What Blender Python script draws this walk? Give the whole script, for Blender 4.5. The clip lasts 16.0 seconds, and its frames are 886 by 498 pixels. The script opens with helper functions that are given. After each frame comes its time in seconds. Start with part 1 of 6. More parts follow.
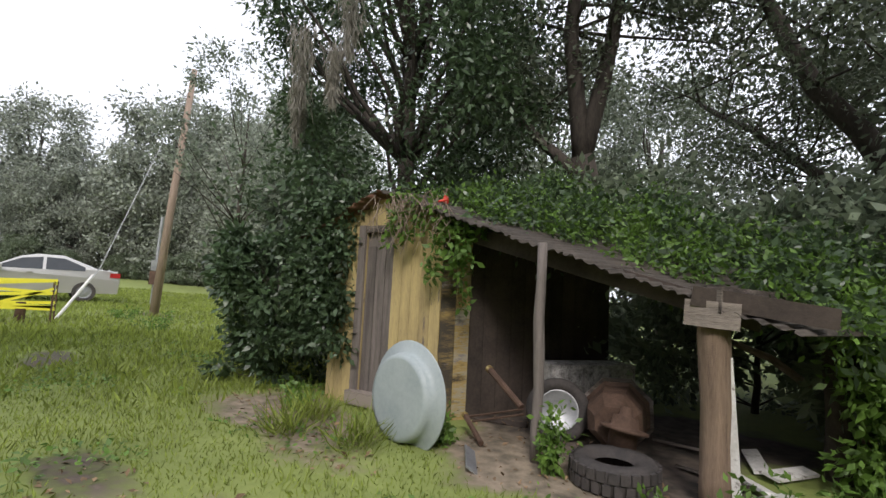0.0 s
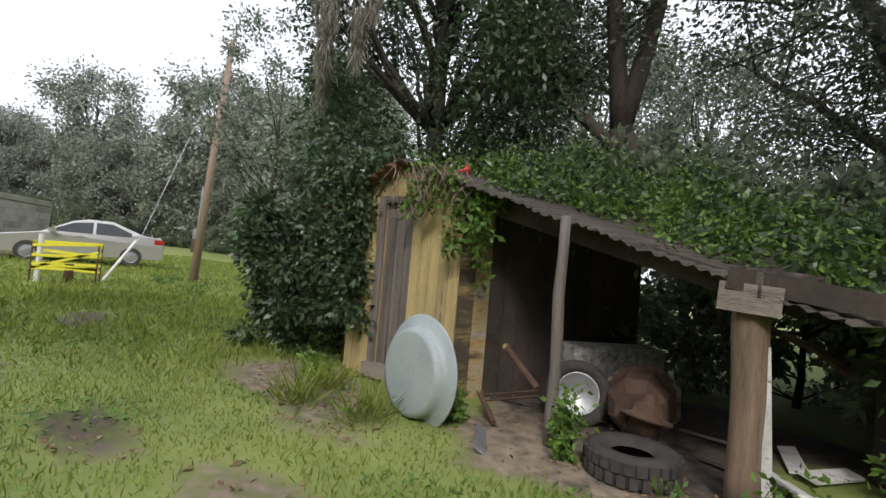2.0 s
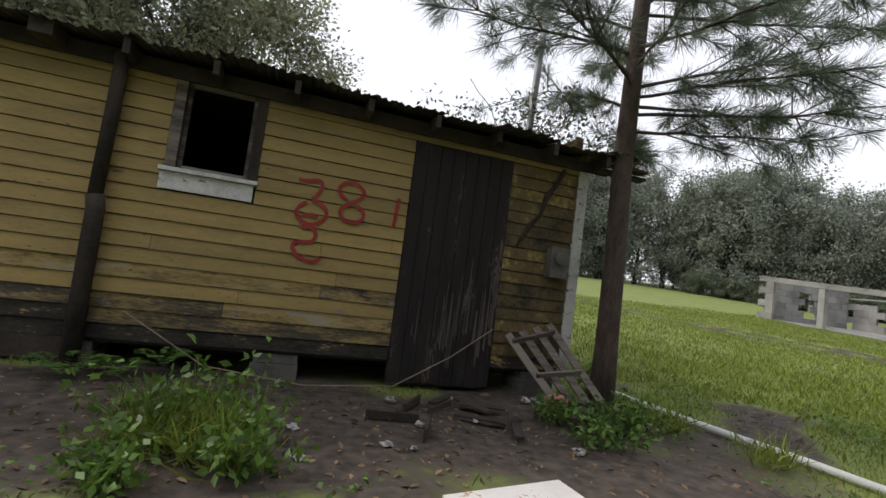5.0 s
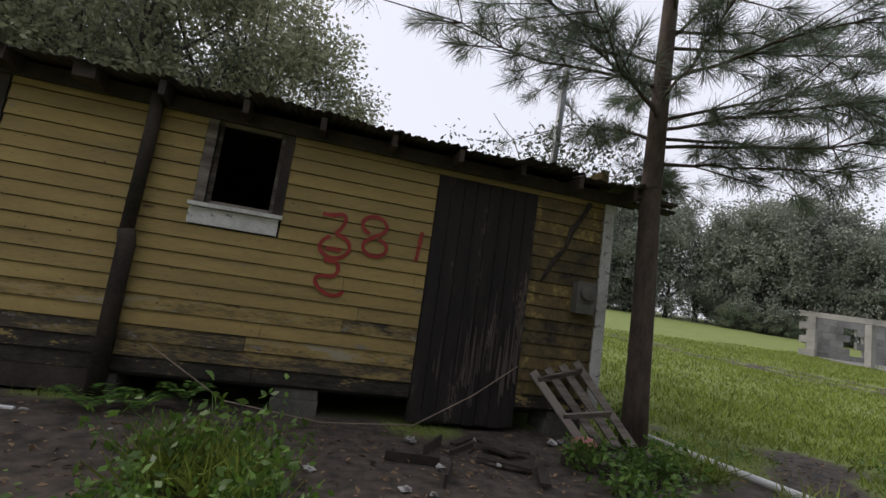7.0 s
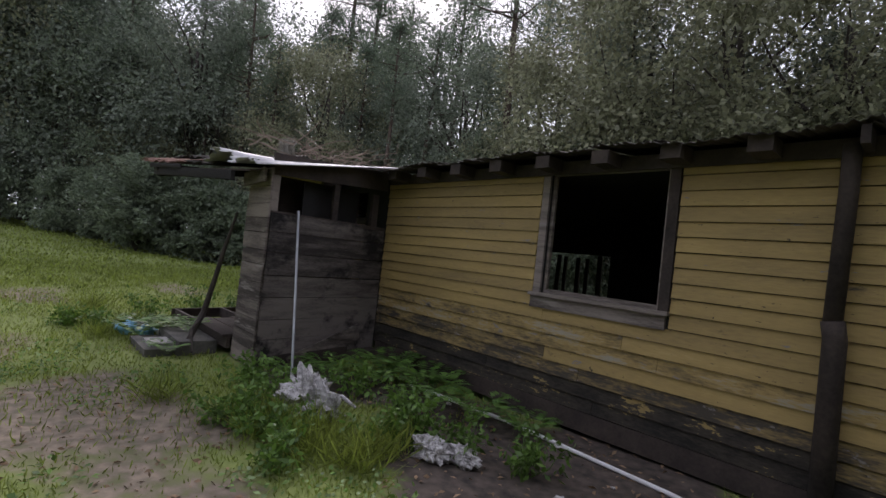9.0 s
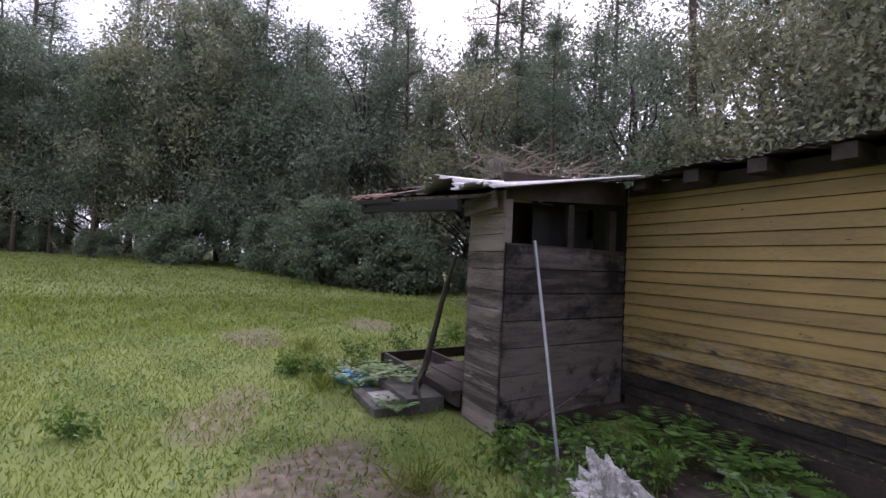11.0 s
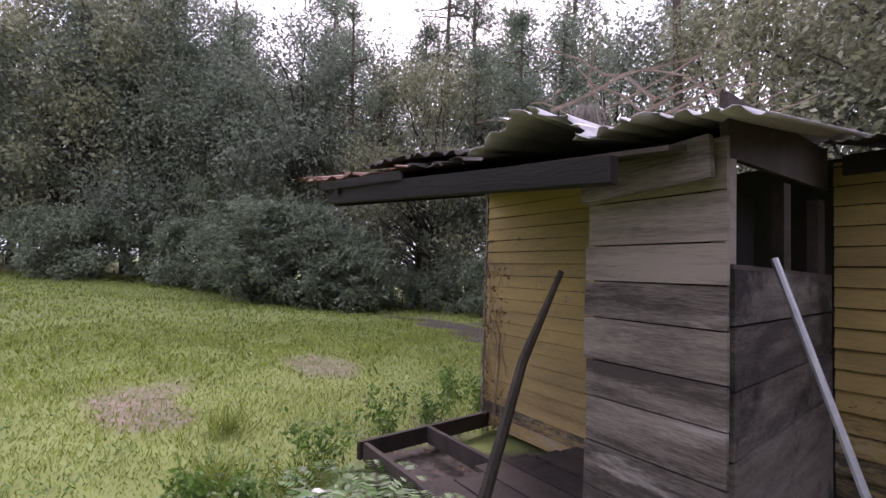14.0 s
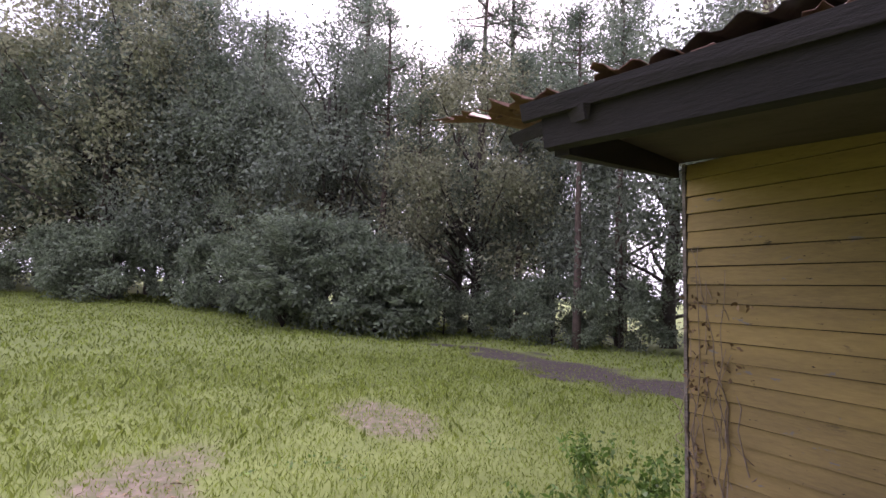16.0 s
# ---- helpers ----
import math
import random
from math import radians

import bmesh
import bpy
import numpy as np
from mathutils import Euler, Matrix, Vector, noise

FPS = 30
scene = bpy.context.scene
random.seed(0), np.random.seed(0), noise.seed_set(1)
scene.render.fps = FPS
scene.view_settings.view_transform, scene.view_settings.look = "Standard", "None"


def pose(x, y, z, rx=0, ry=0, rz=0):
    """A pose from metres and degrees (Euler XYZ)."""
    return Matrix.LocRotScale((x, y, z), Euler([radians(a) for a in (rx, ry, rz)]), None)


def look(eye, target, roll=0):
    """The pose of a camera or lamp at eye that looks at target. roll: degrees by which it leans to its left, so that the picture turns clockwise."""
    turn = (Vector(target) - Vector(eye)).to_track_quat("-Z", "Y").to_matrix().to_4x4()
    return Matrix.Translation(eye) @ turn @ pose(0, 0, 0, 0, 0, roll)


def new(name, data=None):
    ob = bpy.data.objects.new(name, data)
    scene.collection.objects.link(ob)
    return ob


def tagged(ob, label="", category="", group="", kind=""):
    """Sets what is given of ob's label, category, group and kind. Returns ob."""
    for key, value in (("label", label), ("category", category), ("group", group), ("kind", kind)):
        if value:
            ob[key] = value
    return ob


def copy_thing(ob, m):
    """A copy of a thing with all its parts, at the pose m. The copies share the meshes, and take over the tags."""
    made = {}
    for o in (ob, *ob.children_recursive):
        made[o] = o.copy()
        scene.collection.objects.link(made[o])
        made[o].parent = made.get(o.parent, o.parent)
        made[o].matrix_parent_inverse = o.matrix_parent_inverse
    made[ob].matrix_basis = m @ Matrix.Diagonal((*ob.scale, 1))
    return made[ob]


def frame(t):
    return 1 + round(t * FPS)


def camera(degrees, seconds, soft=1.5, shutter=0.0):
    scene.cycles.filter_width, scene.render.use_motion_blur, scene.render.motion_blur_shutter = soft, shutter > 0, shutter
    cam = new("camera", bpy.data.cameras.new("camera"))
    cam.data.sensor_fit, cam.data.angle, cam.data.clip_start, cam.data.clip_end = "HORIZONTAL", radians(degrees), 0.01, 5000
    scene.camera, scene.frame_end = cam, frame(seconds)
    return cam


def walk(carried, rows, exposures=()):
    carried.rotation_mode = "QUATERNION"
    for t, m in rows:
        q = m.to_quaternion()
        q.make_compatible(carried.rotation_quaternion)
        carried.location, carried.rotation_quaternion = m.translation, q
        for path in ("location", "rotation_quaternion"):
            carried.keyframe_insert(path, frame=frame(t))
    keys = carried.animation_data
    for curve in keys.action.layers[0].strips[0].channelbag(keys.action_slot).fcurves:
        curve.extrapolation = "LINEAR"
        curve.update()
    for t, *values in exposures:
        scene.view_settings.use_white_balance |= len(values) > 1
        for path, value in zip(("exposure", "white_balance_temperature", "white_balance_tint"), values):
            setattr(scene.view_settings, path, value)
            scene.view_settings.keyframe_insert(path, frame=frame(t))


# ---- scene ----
cam = camera(85.9, 16.0)
PATH = [
    (0, (-3.34, -4.721, 1.06), (-1.62, -5.725, 1.24), 3.0),
    (0.5, (-3.334, -4.728, 1.054), (-1.676, -5.835, 1.211), 2.8),
    (1, (-3.327, -4.73, 1.055), (-1.693, -5.875, 1.192), 2.9),
    (1.5, (-3.313, -4.767, 1.051), (-1.694, -5.937, 1.144), 2.7),
    (2, (-3.26, -4.948, 1.041), (-1.464, -5.825, 1.115), 4.9),
    (2.5, (-3.152, -4.953, 1.036), (-1.16, -5.116, 1.08), 5.0),
    (3, (-2.951, -4.807, 1.033), (-1.003, -4.36, 1.093), 2.3),
    (3.5, (-2.931, -4.801, 1.044), (-1.222, -3.77, 1.17), 3.6),
    (4, (-2.902, -4.783, 1.008), (-1.614, -3.258, 1.131), 6.3),
    (4.5, (-3.04, -4.70, 1.028), (-2.222, -2.875, 1.136), 6.6),
    (4.7, (-3.110, -4.690, 1.069), (-2.451, -2.805, 1.175), 6.7),
    (6.8, (-3.0, -4.609, 1.127), (-2.43, -2.706, 1.374), 9.1),
    (7, (-3.07, -4.634, 1.13), (-2.564, -2.713, 1.376), 8.0),
    (7.5, (-3.368, -4.562, 1.3), (-3.085, -2.594, 1.517), 5.8),
    (8, (-3.606, -4.531, 1.45), (-3.967, -2.570, 1.590), 7.6),
    (8.5, (-3.872, -4.366, 1.552), (-4.836, -2.614, 1.608), 6.7),
    (9, (-4.092, -4.196, 1.567), (-5.555, -2.833, 1.6), 6.2),
    (9.5, (-4.409, -4.32, 1.634), (-6.115, -3.276, 1.658), 4.7),
    (10, (-4.771, -4.493, 1.673), (-6.559, -3.599, 1.739), 3.5),
    (10.2, (-4.962, -4.529, 1.666), (-6.766, -3.666, 1.719), 3.5),
    (12.3, (-6.951, -4.105, 1.682), (-8.743, -3.22, 1.747), 1.5),
    (12.5, (-7.171, -4.093, 1.725), (-8.957, -3.198, 1.81), 2.4),
    (13, (-7.696, -4.14, 1.795), (-9.454, -3.196, 1.934), 1.1),
    (13.5, (-8.16, -4.018, 1.768), (-9.859, -2.967, 1.862), 3.4),
    (14, (-8.657, -3.843, 1.819), (-10.331, -2.753, 1.921), 2.0),
    (14.4, (-9.082, -3.828, 1.733), (-10.75, -2.737, 1.9), 1.5),
    (14.5, (-9.208, -3.854, 1.738), (-10.872, -2.75, 1.849), 2.2),
    (15, (-9.83, -3.75, 1.76), (-11.52, -2.69, 1.89), 3.7),
    (15.5, (-10.441, -3.695, 1.749), (-12.19, -2.742, 1.93), 2.1),
    (16, (-10.964, -3.69, 1.825), (-12.679, -2.678, 2.009), 2.1),
]
walk(cam, [(t, look(eye, target, roll)) for t, eye, target, roll in PATH],
     [(0, 0.5, 6300, 16), (2.0, 0.4, 6300, 15), (3.5, 0.25, 6450, 13), (4.7, 0.17, 6450, 14), (7, -0.12, 6350, 17), (8.5, -0.15, 6250, 19), (9.3, 0.1, 5900, 28), (10, 0.27, 5850, 31), (12.5, 0.72, 6000, 38), (16, 1.0, 6050, 42)])

# ---- light ----
world = bpy.data.worlds.new("sky")
scene.world = world
world.use_nodes = True
wn, wl = world.node_tree.nodes, world.node_tree.links
sky = wn.new("ShaderNodeTexSky")
sky.sky_type, sky.sun_disc = "NISHITA", False
sky.sun_elevation, sky.sun_rotation = radians(42), radians(-58)
sky.air_density, sky.dust_density = 1.5, 4.0
haze = wn.new("ShaderNodeBackground")
haze.inputs[0].default_value, haze.inputs[1].default_value = (0.93, 0.96, 1.0, 1), 1.15
skybg = wn["Background"]
skybg.inputs[1].default_value = 0.12
wl.new(sky.outputs[0], skybg.inputs[0])
wmix = wn.new("ShaderNodeMixShader")
wmix.inputs[0].default_value = 0.8
wl.new(skybg.outputs[0], wmix.inputs[1])
wl.new(haze.outputs[0], wmix.inputs[2])
wl.new(wmix.outputs[0], wn["World Output"].inputs[0])
sun = new("sun", bpy.data.lights.new("sun", "SUN"))
sun.data.energy, sun.data.angle, sun.data.color = 1.5, radians(12), (1.0, 0.95, 0.86)
sun.matrix_world = look((-30, 19, 32), (0, 0, 0))


# ---- materials ----
def mat(name, a, b, scale=3.0, rough=0.85, bump=0.3, fine=40.0, metal=0.0, c=None, cpos=0.62, spread=0.25, stretch=(1, 1, 1), trans=0.0, vary=0.0, local=False):
    m = bpy.data.materials.new(name)
    m.use_nodes = True
    n, l = m.node_tree.nodes, m.node_tree.links
    p = n["Principled BSDF"]
    if local:
        src = n.new("ShaderNodeTexCoord").outputs["Object"]
    else:
        src = n.new("ShaderNodeNewGeometry").outputs["Position"]
    mp = n.new("ShaderNodeMapping")
    mp.inputs["Scale"].default_value = stretch
    l.new(src, mp.inputs[0])

    def noise_node(s, detail):
        t = n.new("ShaderNodeTexNoise")
        t.inputs["Scale"].default_value, t.inputs["Detail"].default_value = s, detail
        t.inputs["Roughness"].default_value = 0.65
        l.new(mp.outputs[0], t.inputs["Vector"])
        return t
    big, small = noise_node(scale, 6), noise_node(fine, 4)
    mixf = n.new("ShaderNodeMath")
    mixf.operation = "MULTIPLY_ADD"
    l.new(small.outputs[0], mixf.inputs[0])
    mixf.inputs[1].default_value = 0.4
    half = n.new("ShaderNodeMath")
    half.operation = "MULTIPLY_ADD"
    l.new(big.outputs[0], half.inputs[0])
    half.inputs[1].default_value, half.inputs[2].default_value = 0.8, -0.1
    l.new(half.outputs[0], mixf.inputs[2])
    if vary:
        oi = n.new("ShaderNodeObjectInfo")
        va = n.new("ShaderNodeMath")
        va.operation = "MULTIPLY_ADD"
        l.new(oi.outputs["Random"], va.inputs[0])
        va.inputs[1].default_value = vary
        l.new(mixf.outputs[0], va.inputs[2])
        sub = n.new("ShaderNodeMath")
        sub.operation = "SUBTRACT"
        l.new(va.outputs[0], sub.inputs[0])
        sub.inputs[1].default_value = vary / 2
        mixf = sub
    ramp = n.new("ShaderNodeValToRGB")
    e = ramp.color_ramp.elements
    e[0].position, e[0].color = 0.5 - spread, (*a, 1)
    e[1].position, e[1].color = 0.5 + spread * 0.6, (*b, 1)
    if c:
        k = e.new(cpos + spread * 0.6)
        k.color = (*c, 1)
    l.new(mixf.outputs[0], ramp.inputs[0])
    l.new(ramp.outputs[0], p.inputs["Base Color"])
    p.inputs["Roughness"].default_value, p.inputs["Metallic"].default_value = rough, metal
    if bump:
        bn = n.new("ShaderNodeBump")
        bn.inputs["Strength"].default_value, bn.inputs["Distance"].default_value = bump, 0.01
        l.new(mixf.outputs[0], bn.inputs["Height"])
        l.new(bn.outputs[0], p.inputs["Normal"])
    if trans:
        tr = n.new("ShaderNodeBsdfTranslucent")
        l.new(ramp.outputs[0], tr.inputs[0])
        mx = n.new("ShaderNodeMixShader")
        mx.inputs[0].default_value = trans
        l.new(p.outputs[0], mx.inputs[1])
        l.new(tr.outputs[0], mx.inputs[2])
        l.new(mx.outputs[0], n["Material Output"].inputs[0])
    return m


def leafy(name, dark, light, trans=0.3, rough=0.5):
    """Foliage: the colour varies from leaf to leaf and in patches."""
    m = mat(name, dark, light, 1.2, rough, 0, 9.0, trans=trans, spread=0.3)
    n, l = m.node_tree.nodes, m.node_tree.links
    ge = n.new("ShaderNodeNewGeometry")
    hs = n.new("ShaderNodeHueSaturation")
    mm = n.new("ShaderNodeMapRange")
    mm.inputs[3].default_value, mm.inputs[4].default_value = 0.55, 1.45
    l.new(ge.outputs["Random Per Island"], mm.inputs[0])
    l.new(mm.outputs[0], hs.inputs["Value"])
    ramp = [x for x in n if x.bl_idname == "ShaderNodeValToRGB"][0]
    l.new(ramp.outputs[0], hs.inputs["Color"])
    l.new(hs.outputs[0], n["Principled BSDF"].inputs["Base Color"])
    for x in n:
        if x.bl_idname == "ShaderNodeBsdfTranslucent":
            l.new(hs.outputs[0], x.inputs[0])
    return m


def flake(m, bare, scale, cut, width=0.05, stretch=(1, 1, 1), detail=8):
    """Worn patches: where a noise passes the cut the surface under the paint shows."""
    n, l = m.node_tree.nodes, m.node_tree.links
    p = n["Principled BSDF"]
    src = p.inputs["Base Color"].links[0].from_socket
    ge = n.new("ShaderNodeNewGeometry")
    mp = n.new("ShaderNodeMapping")
    mp.inputs["Scale"].default_value = stretch
    l.new(ge.outputs["Position"], mp.inputs[0])
    t = n.new("ShaderNodeTexNoise")
    t.inputs["Scale"].default_value, t.inputs["Detail"].default_value, t.inputs["Roughness"].default_value = scale, detail, 0.7
    l.new(mp.outputs[0], t.inputs["Vector"])
    mr = n.new("ShaderNodeMapRange")
    mr.inputs[1].default_value, mr.inputs[2].default_value = cut, cut + width
    l.new(t.outputs[0], mr.inputs[0])
    mx = n.new("ShaderNodeMix")
    mx.data_type = "RGBA"
    mx.inputs["B"].default_value = (*bare, 1)
    l.new(mr.outputs[0], mx.inputs["Factor"])
    l.new(src, mx.inputs["A"])
    l.new(mx.outputs["Result"], p.inputs["Base Color"])
    return m


YELLOW = mat("yellow_paint", (0.20, 0.145, 0.06), (0.39, 0.28, 0.095), 1.3, 0.75, 0.6, 26, c=(0.44, 0.33, 0.13), vary=0.15, stretch=(0.5, 0.5, 2.5))
YELLOWDIRT = mat("weathered_yellow_paint", (0.06, 0.05, 0.035), (0.35, 0.25, 0.085), 2.6, 0.85, 0.8, 24, c=(0.33, 0.30, 0.22), cpos=0.6, vary=0.25, spread=0.14, stretch=(0.6, 0.6, 3))
PALEYELLOW = mat("faded_yellow_paint", (0.25, 0.19, 0.10), (0.52, 0.41, 0.18), 2.2, 0.8, 0.5, 30, c=(0.56, 0.46, 0.24), vary=0.2, stretch=(3, 3, 0.5))
BARN = mat("grey_weathered_wood", (0.05, 0.04, 0.034), (0.27, 0.23, 0.195), 3, 0.9, 0.9, 45, vary=0.3, spread=0.18, stretch=(0.35, 1, 4))
BARNV = mat("upright_grey_wood", (0.07, 0.06, 0.055), (0.22, 0.19, 0.17), 4, 0.9, 0.9, 45, vary=0.25, stretch=(4, 4, 0.3))
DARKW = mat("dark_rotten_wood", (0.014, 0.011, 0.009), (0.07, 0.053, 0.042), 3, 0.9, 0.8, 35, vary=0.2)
CHAR = mat("charred_door_wood", (0.008, 0.006, 0.006), (0.022, 0.016, 0.014), 2.0, 0.8, 0.8, 30, c=(0.13, 0.10, 0.085), cpos=0.56, spread=0.16, stretch=(3, 3, 0.6))
SOOT = mat("sooty_yellow_paint", (0.03, 0.025, 0.018), (0.16, 0.115, 0.045), 2.2, 0.9, 0.6, 24, c=(0.34, 0.25, 0.08), cpos=0.58, vary=0.2, spread=0.17)
ROT = mat("rotten_painted_board", (0.015, 0.013, 0.01), (0.06, 0.05, 0.035), 3.0, 0.95, 1.0, 26, c=(0.30, 0.22, 0.08), cpos=0.5, vary=0.2, spread=0.13, stretch=(0.7, 0.7, 2.5))
for m_ in (YELLOW, YELLOWDIRT):
    flake(m_, (0.22, 0.20, 0.18), 7.0, 0.64 if m_ is YELLOW else 0.6, 0.03, (0.6, 0.6, 1.6))
    flake(m_, (0.045, 0.038, 0.03), 2.6, 0.63 if m_ is YELLOW else 0.56, 0.09, (0.7, 0.7, 2.0))
    flake(m_, (0.03, 0.025, 0.02), 30.0, 0.685, 0.02, (0.5, 0.5, 1.4), 3)
flake(PALEYELLOW, (0.16, 0.13, 0.10), 5.0, 0.6, 0.06, (2.5, 2.5, 0.5))
flake(BARN, (0.30, 0.27, 0.245), 2.0, 0.58, 0.1, (0.6, 0.6, 3.5))
FASCIA = mat("blackened_eave_wood", (0.006, 0.005, 0.005), (0.022, 0.018, 0.017), 3, 0.9, 1.0, 35, vary=0.2, stretch=(0.6, 0.6, 3))
BURNTBARN = flake(mat("scorched_grey_wood", (0.035, 0.029, 0.026), (0.19, 0.165, 0.145), 3, 0.9, 0.9, 45, vary=0.3, spread=0.2, stretch=(0.35, 0.6, 4)), (0.012, 0.010, 0.010), 1.3, 0.5, 0.1, (1, 1, 1.3))
PEEL = mat("bare_streaked_wood", (0.03, 0.024, 0.022), (0.115, 0.092, 0.084), 5, 0.9, 0.8, 40, vary=0.4, stretch=(5, 5, 0.7))
WHITEP = mat("old_white_paint", (0.42, 0.41, 0.38), (0.72, 0.71, 0.68), 5, 0.7, 0.4, 50, c=(0.6, 0.6, 0.58), spread=0.2)
flake(WHITEP, (0.20, 0.18, 0.16), 9.0, 0.58, 0.05, (1, 1, 1.5))
POSTW = mat("split_post_wood", (0.09, 0.06, 0.042), (0.28, 0.20, 0.14), 3, 0.9, 1.0, 30, stretch=(6, 6, 0.5))
RUST = mat("rusted_corrugated_metal", (0.10, 0.045, 0.025), (0.24, 0.13, 0.09), 2.5, 0.65, 0.4, 30, metal=0.3, c=(0.42, 0.38, 0.36))
TIN = mat("grey_corrugated_metal", (0.38, 0.365, 0.36), (0.60, 0.585, 0.58), 2.0, 0.5, 0.2, 30, metal=0.25, c=(0.28, 0.15, 0.1), cpos=0.72)
DARKTIN = mat("blackened_roof_metal", (0.02, 0.018, 0.016), (0.09, 0.075, 0.06), 2.5, 0.75, 0.5, 30, metal=0.2)
BLOCK = mat("grey_concrete_block", (0.17, 0.165, 0.155), (0.36, 0.35, 0.33), 1.2, 0.95, 0.6, 20, vary=0.25, c=(0.36, 0.34, 0.31))
PIER = mat("dark_pier_block", (0.05, 0.05, 0.045), (0.16, 0.15, 0.13), 4, 0.95, 0.6, 30)
BARK = mat("tree_bark", (0.022, 0.018, 0.015), (0.085, 0.07, 0.058), 6, 0.95, 1.0, 30, stretch=(2, 2, 0.5))
PINEBARK = mat("pine_bark", (0.03, 0.022, 0.018), (0.13, 0.095, 0.075), 9, 0.95, 1.0, 40, stretch=(1.5, 1.5, 0.5))
POLEW = mat("pole_wood", (0.20, 0.14, 0.10), (0.36, 0.28, 0.22), 3, 0.9, 0.6, 40, stretch=(8, 8, 0.3))
GREYMET = mat("grey_metal", (0.25, 0.26, 0.27), (0.42, 0.43, 0.44), 6, 0.45, 0.1, 50, metal=0.6)
DISHM = mat("pale_blue_grey_fibreglass", (0.26, 0.31, 0.32), (0.38, 0.43, 0.43), 2.5, 0.5, 0.15, 25, c=(0.30, 0.35, 0.33), cpos=0.68)
RUBBER = mat("black_rubber", (0.02, 0.02, 0.02), (0.07, 0.06, 0.055), 6, 0.85, 0.6, 40)
IRON = mat("rusty_iron", (0.05, 0.03, 0.022), (0.16, 0.10, 0.07), 6, 0.8, 0.5, 40, metal=0.4, c=(0.3, 0.26, 0.22))
PLASTIC = mat("white_plastic_pipe", (0.62, 0.62, 0.60), (0.8, 0.8, 0.78), 4, 0.45, 0.05, 40)
BRASS = mat("brass_cap", (0.35, 0.26, 0.10), (0.5, 0.38, 0.16), 8, 0.4, 0.1, 50, metal=0.8)
RED = mat("red_spray_paint", (0.22, 0.02, 0.018), (0.36, 0.04, 0.03), 6, 0.6, 0.1, 60)
YTAPE = mat("yellow_caution_tape", (0.72, 0.66, 0.03), (0.85, 0.8, 0.06), 6, 0.5, 0.1, 60)
CARP = mat("silver_car_paint", (0.50, 0.49, 0.46), (0.56, 0.55, 0.52), 1.5, 0.28, 0.0, 60, metal=0.55)
CARG = mat("dark_car_glass", (0.03, 0.035, 0.04), (0.045, 0.05, 0.055), 2, 0.08, 0.0, 40)
LAMPR = mat("red_tail_lamp", (0.3, 0.02, 0.02), (0.4, 0.03, 0.03), 4, 0.2, 0.0, 40)
BLUE = mat("blue_plastic_bag", (0.10, 0.36, 0.62), (0.30, 0.58, 0.78), 8, 0.35, 0.5, 30)
WHITEBAG = mat("white_plastic_bag", (0.5, 0.48, 0.46), (0.78, 0.77, 0.75), 9, 0.5, 0.6, 30)
RAG = mat("dirty_white_cloth", (0.14, 0.13, 0.12), (0.6, 0.58, 0.56), 14, 0.95, 0.8, 60, spread=0.15)
PANEL = mat("stained_white_panel", (0.74, 0.7, 0.66), (0.82, 0.8, 0.77), 2, 0.5, 0.1, 30, c=(0.55, 0.32, 0.2), cpos=0.5, spread=0.12)
PLY = mat("brown_plywood", (0.28, 0.15, 0.07), (0.42, 0.24, 0.12), 2, 0.7, 0.3, 40, stretch=(1, 7, 1))
MOSS = mat("hanging_grey_moss", (0.17, 0.16, 0.13), (0.34, 0.32, 0.27), 6, 0.95, 0, 30, trans=0.25)
STRAW = mat("dry_vine", (0.15, 0.11, 0.08), (0.33, 0.26, 0.2), 8, 0.9, 0.3, 40)
PINK = mat("faded_pink_plastic", (0.35, 0.12, 0.10), (0.5, 0.22, 0.19), 8, 0.6, 0.2, 40)
FLOWER = mat("red_flower", (0.6, 0.04, 0.03), (0.75, 0.08, 0.05), 8, 0.6, 0, 40, trans=0.2)
# near-black for inner and hidden faces, with their shade put into the colour
BLACK = mat("shade_black", (0.012, 0.012, 0.012), (0.03, 0.028, 0.026), 3, 0.95, 0.3, 30)
LEAF_DARK = leafy("glossy_dark_leaves", (0.04, 0.07, 0.036), (0.09, 0.14, 0.065), 0.28, 0.36)
LEAF_MID = leafy("wood_leaves", (0.13, 0.155, 0.115), (0.24, 0.28, 0.205), 0.48)
LEAF_OAK = leafy("oak_leaves", (0.08, 0.10, 0.065), (0.16, 0.19, 0.12), 0.4)
LEAF_OLIVE = leafy("olive_leaves", (0.17, 0.18, 0.11), (0.32, 0.33, 0.20), 0.5)
LEAF_UNDER = leafy("thicket_leaves", (0.125, 0.16, 0.105), (0.24, 0.29, 0.19), 0.48)
LEAF_FRESH = leafy("fresh_vine_leaves", (0.06, 0.13, 0.02), (0.15, 0.26, 0.045), 0.35)
# haze over the distance is put into these paler, greyer leaf colours
LEAF_FAR = leafy("hazed_far_leaves", (0.17, 0.19, 0.16), (0.28, 0.31, 0.245), 0.2, 0.8)
NEEDLE = leafy("pine_needles", (0.09, 0.125, 0.085), (0.18, 0.225, 0.15), 0.45)
GRASSM = leafy("grass_blades", (0.135, 0.18, 0.026), (0.265, 0.325, 0.06), 0.38, 0.55)
FERNM = leafy("fern_green", (0.07, 0.15, 0.025), (0.13, 0.24, 0.05), 0.3)
DEADLEAF = leafy("dead_leaves", (0.12, 0.075, 0.04), (0.28, 0.19, 0.11), 0.1, 0.9)


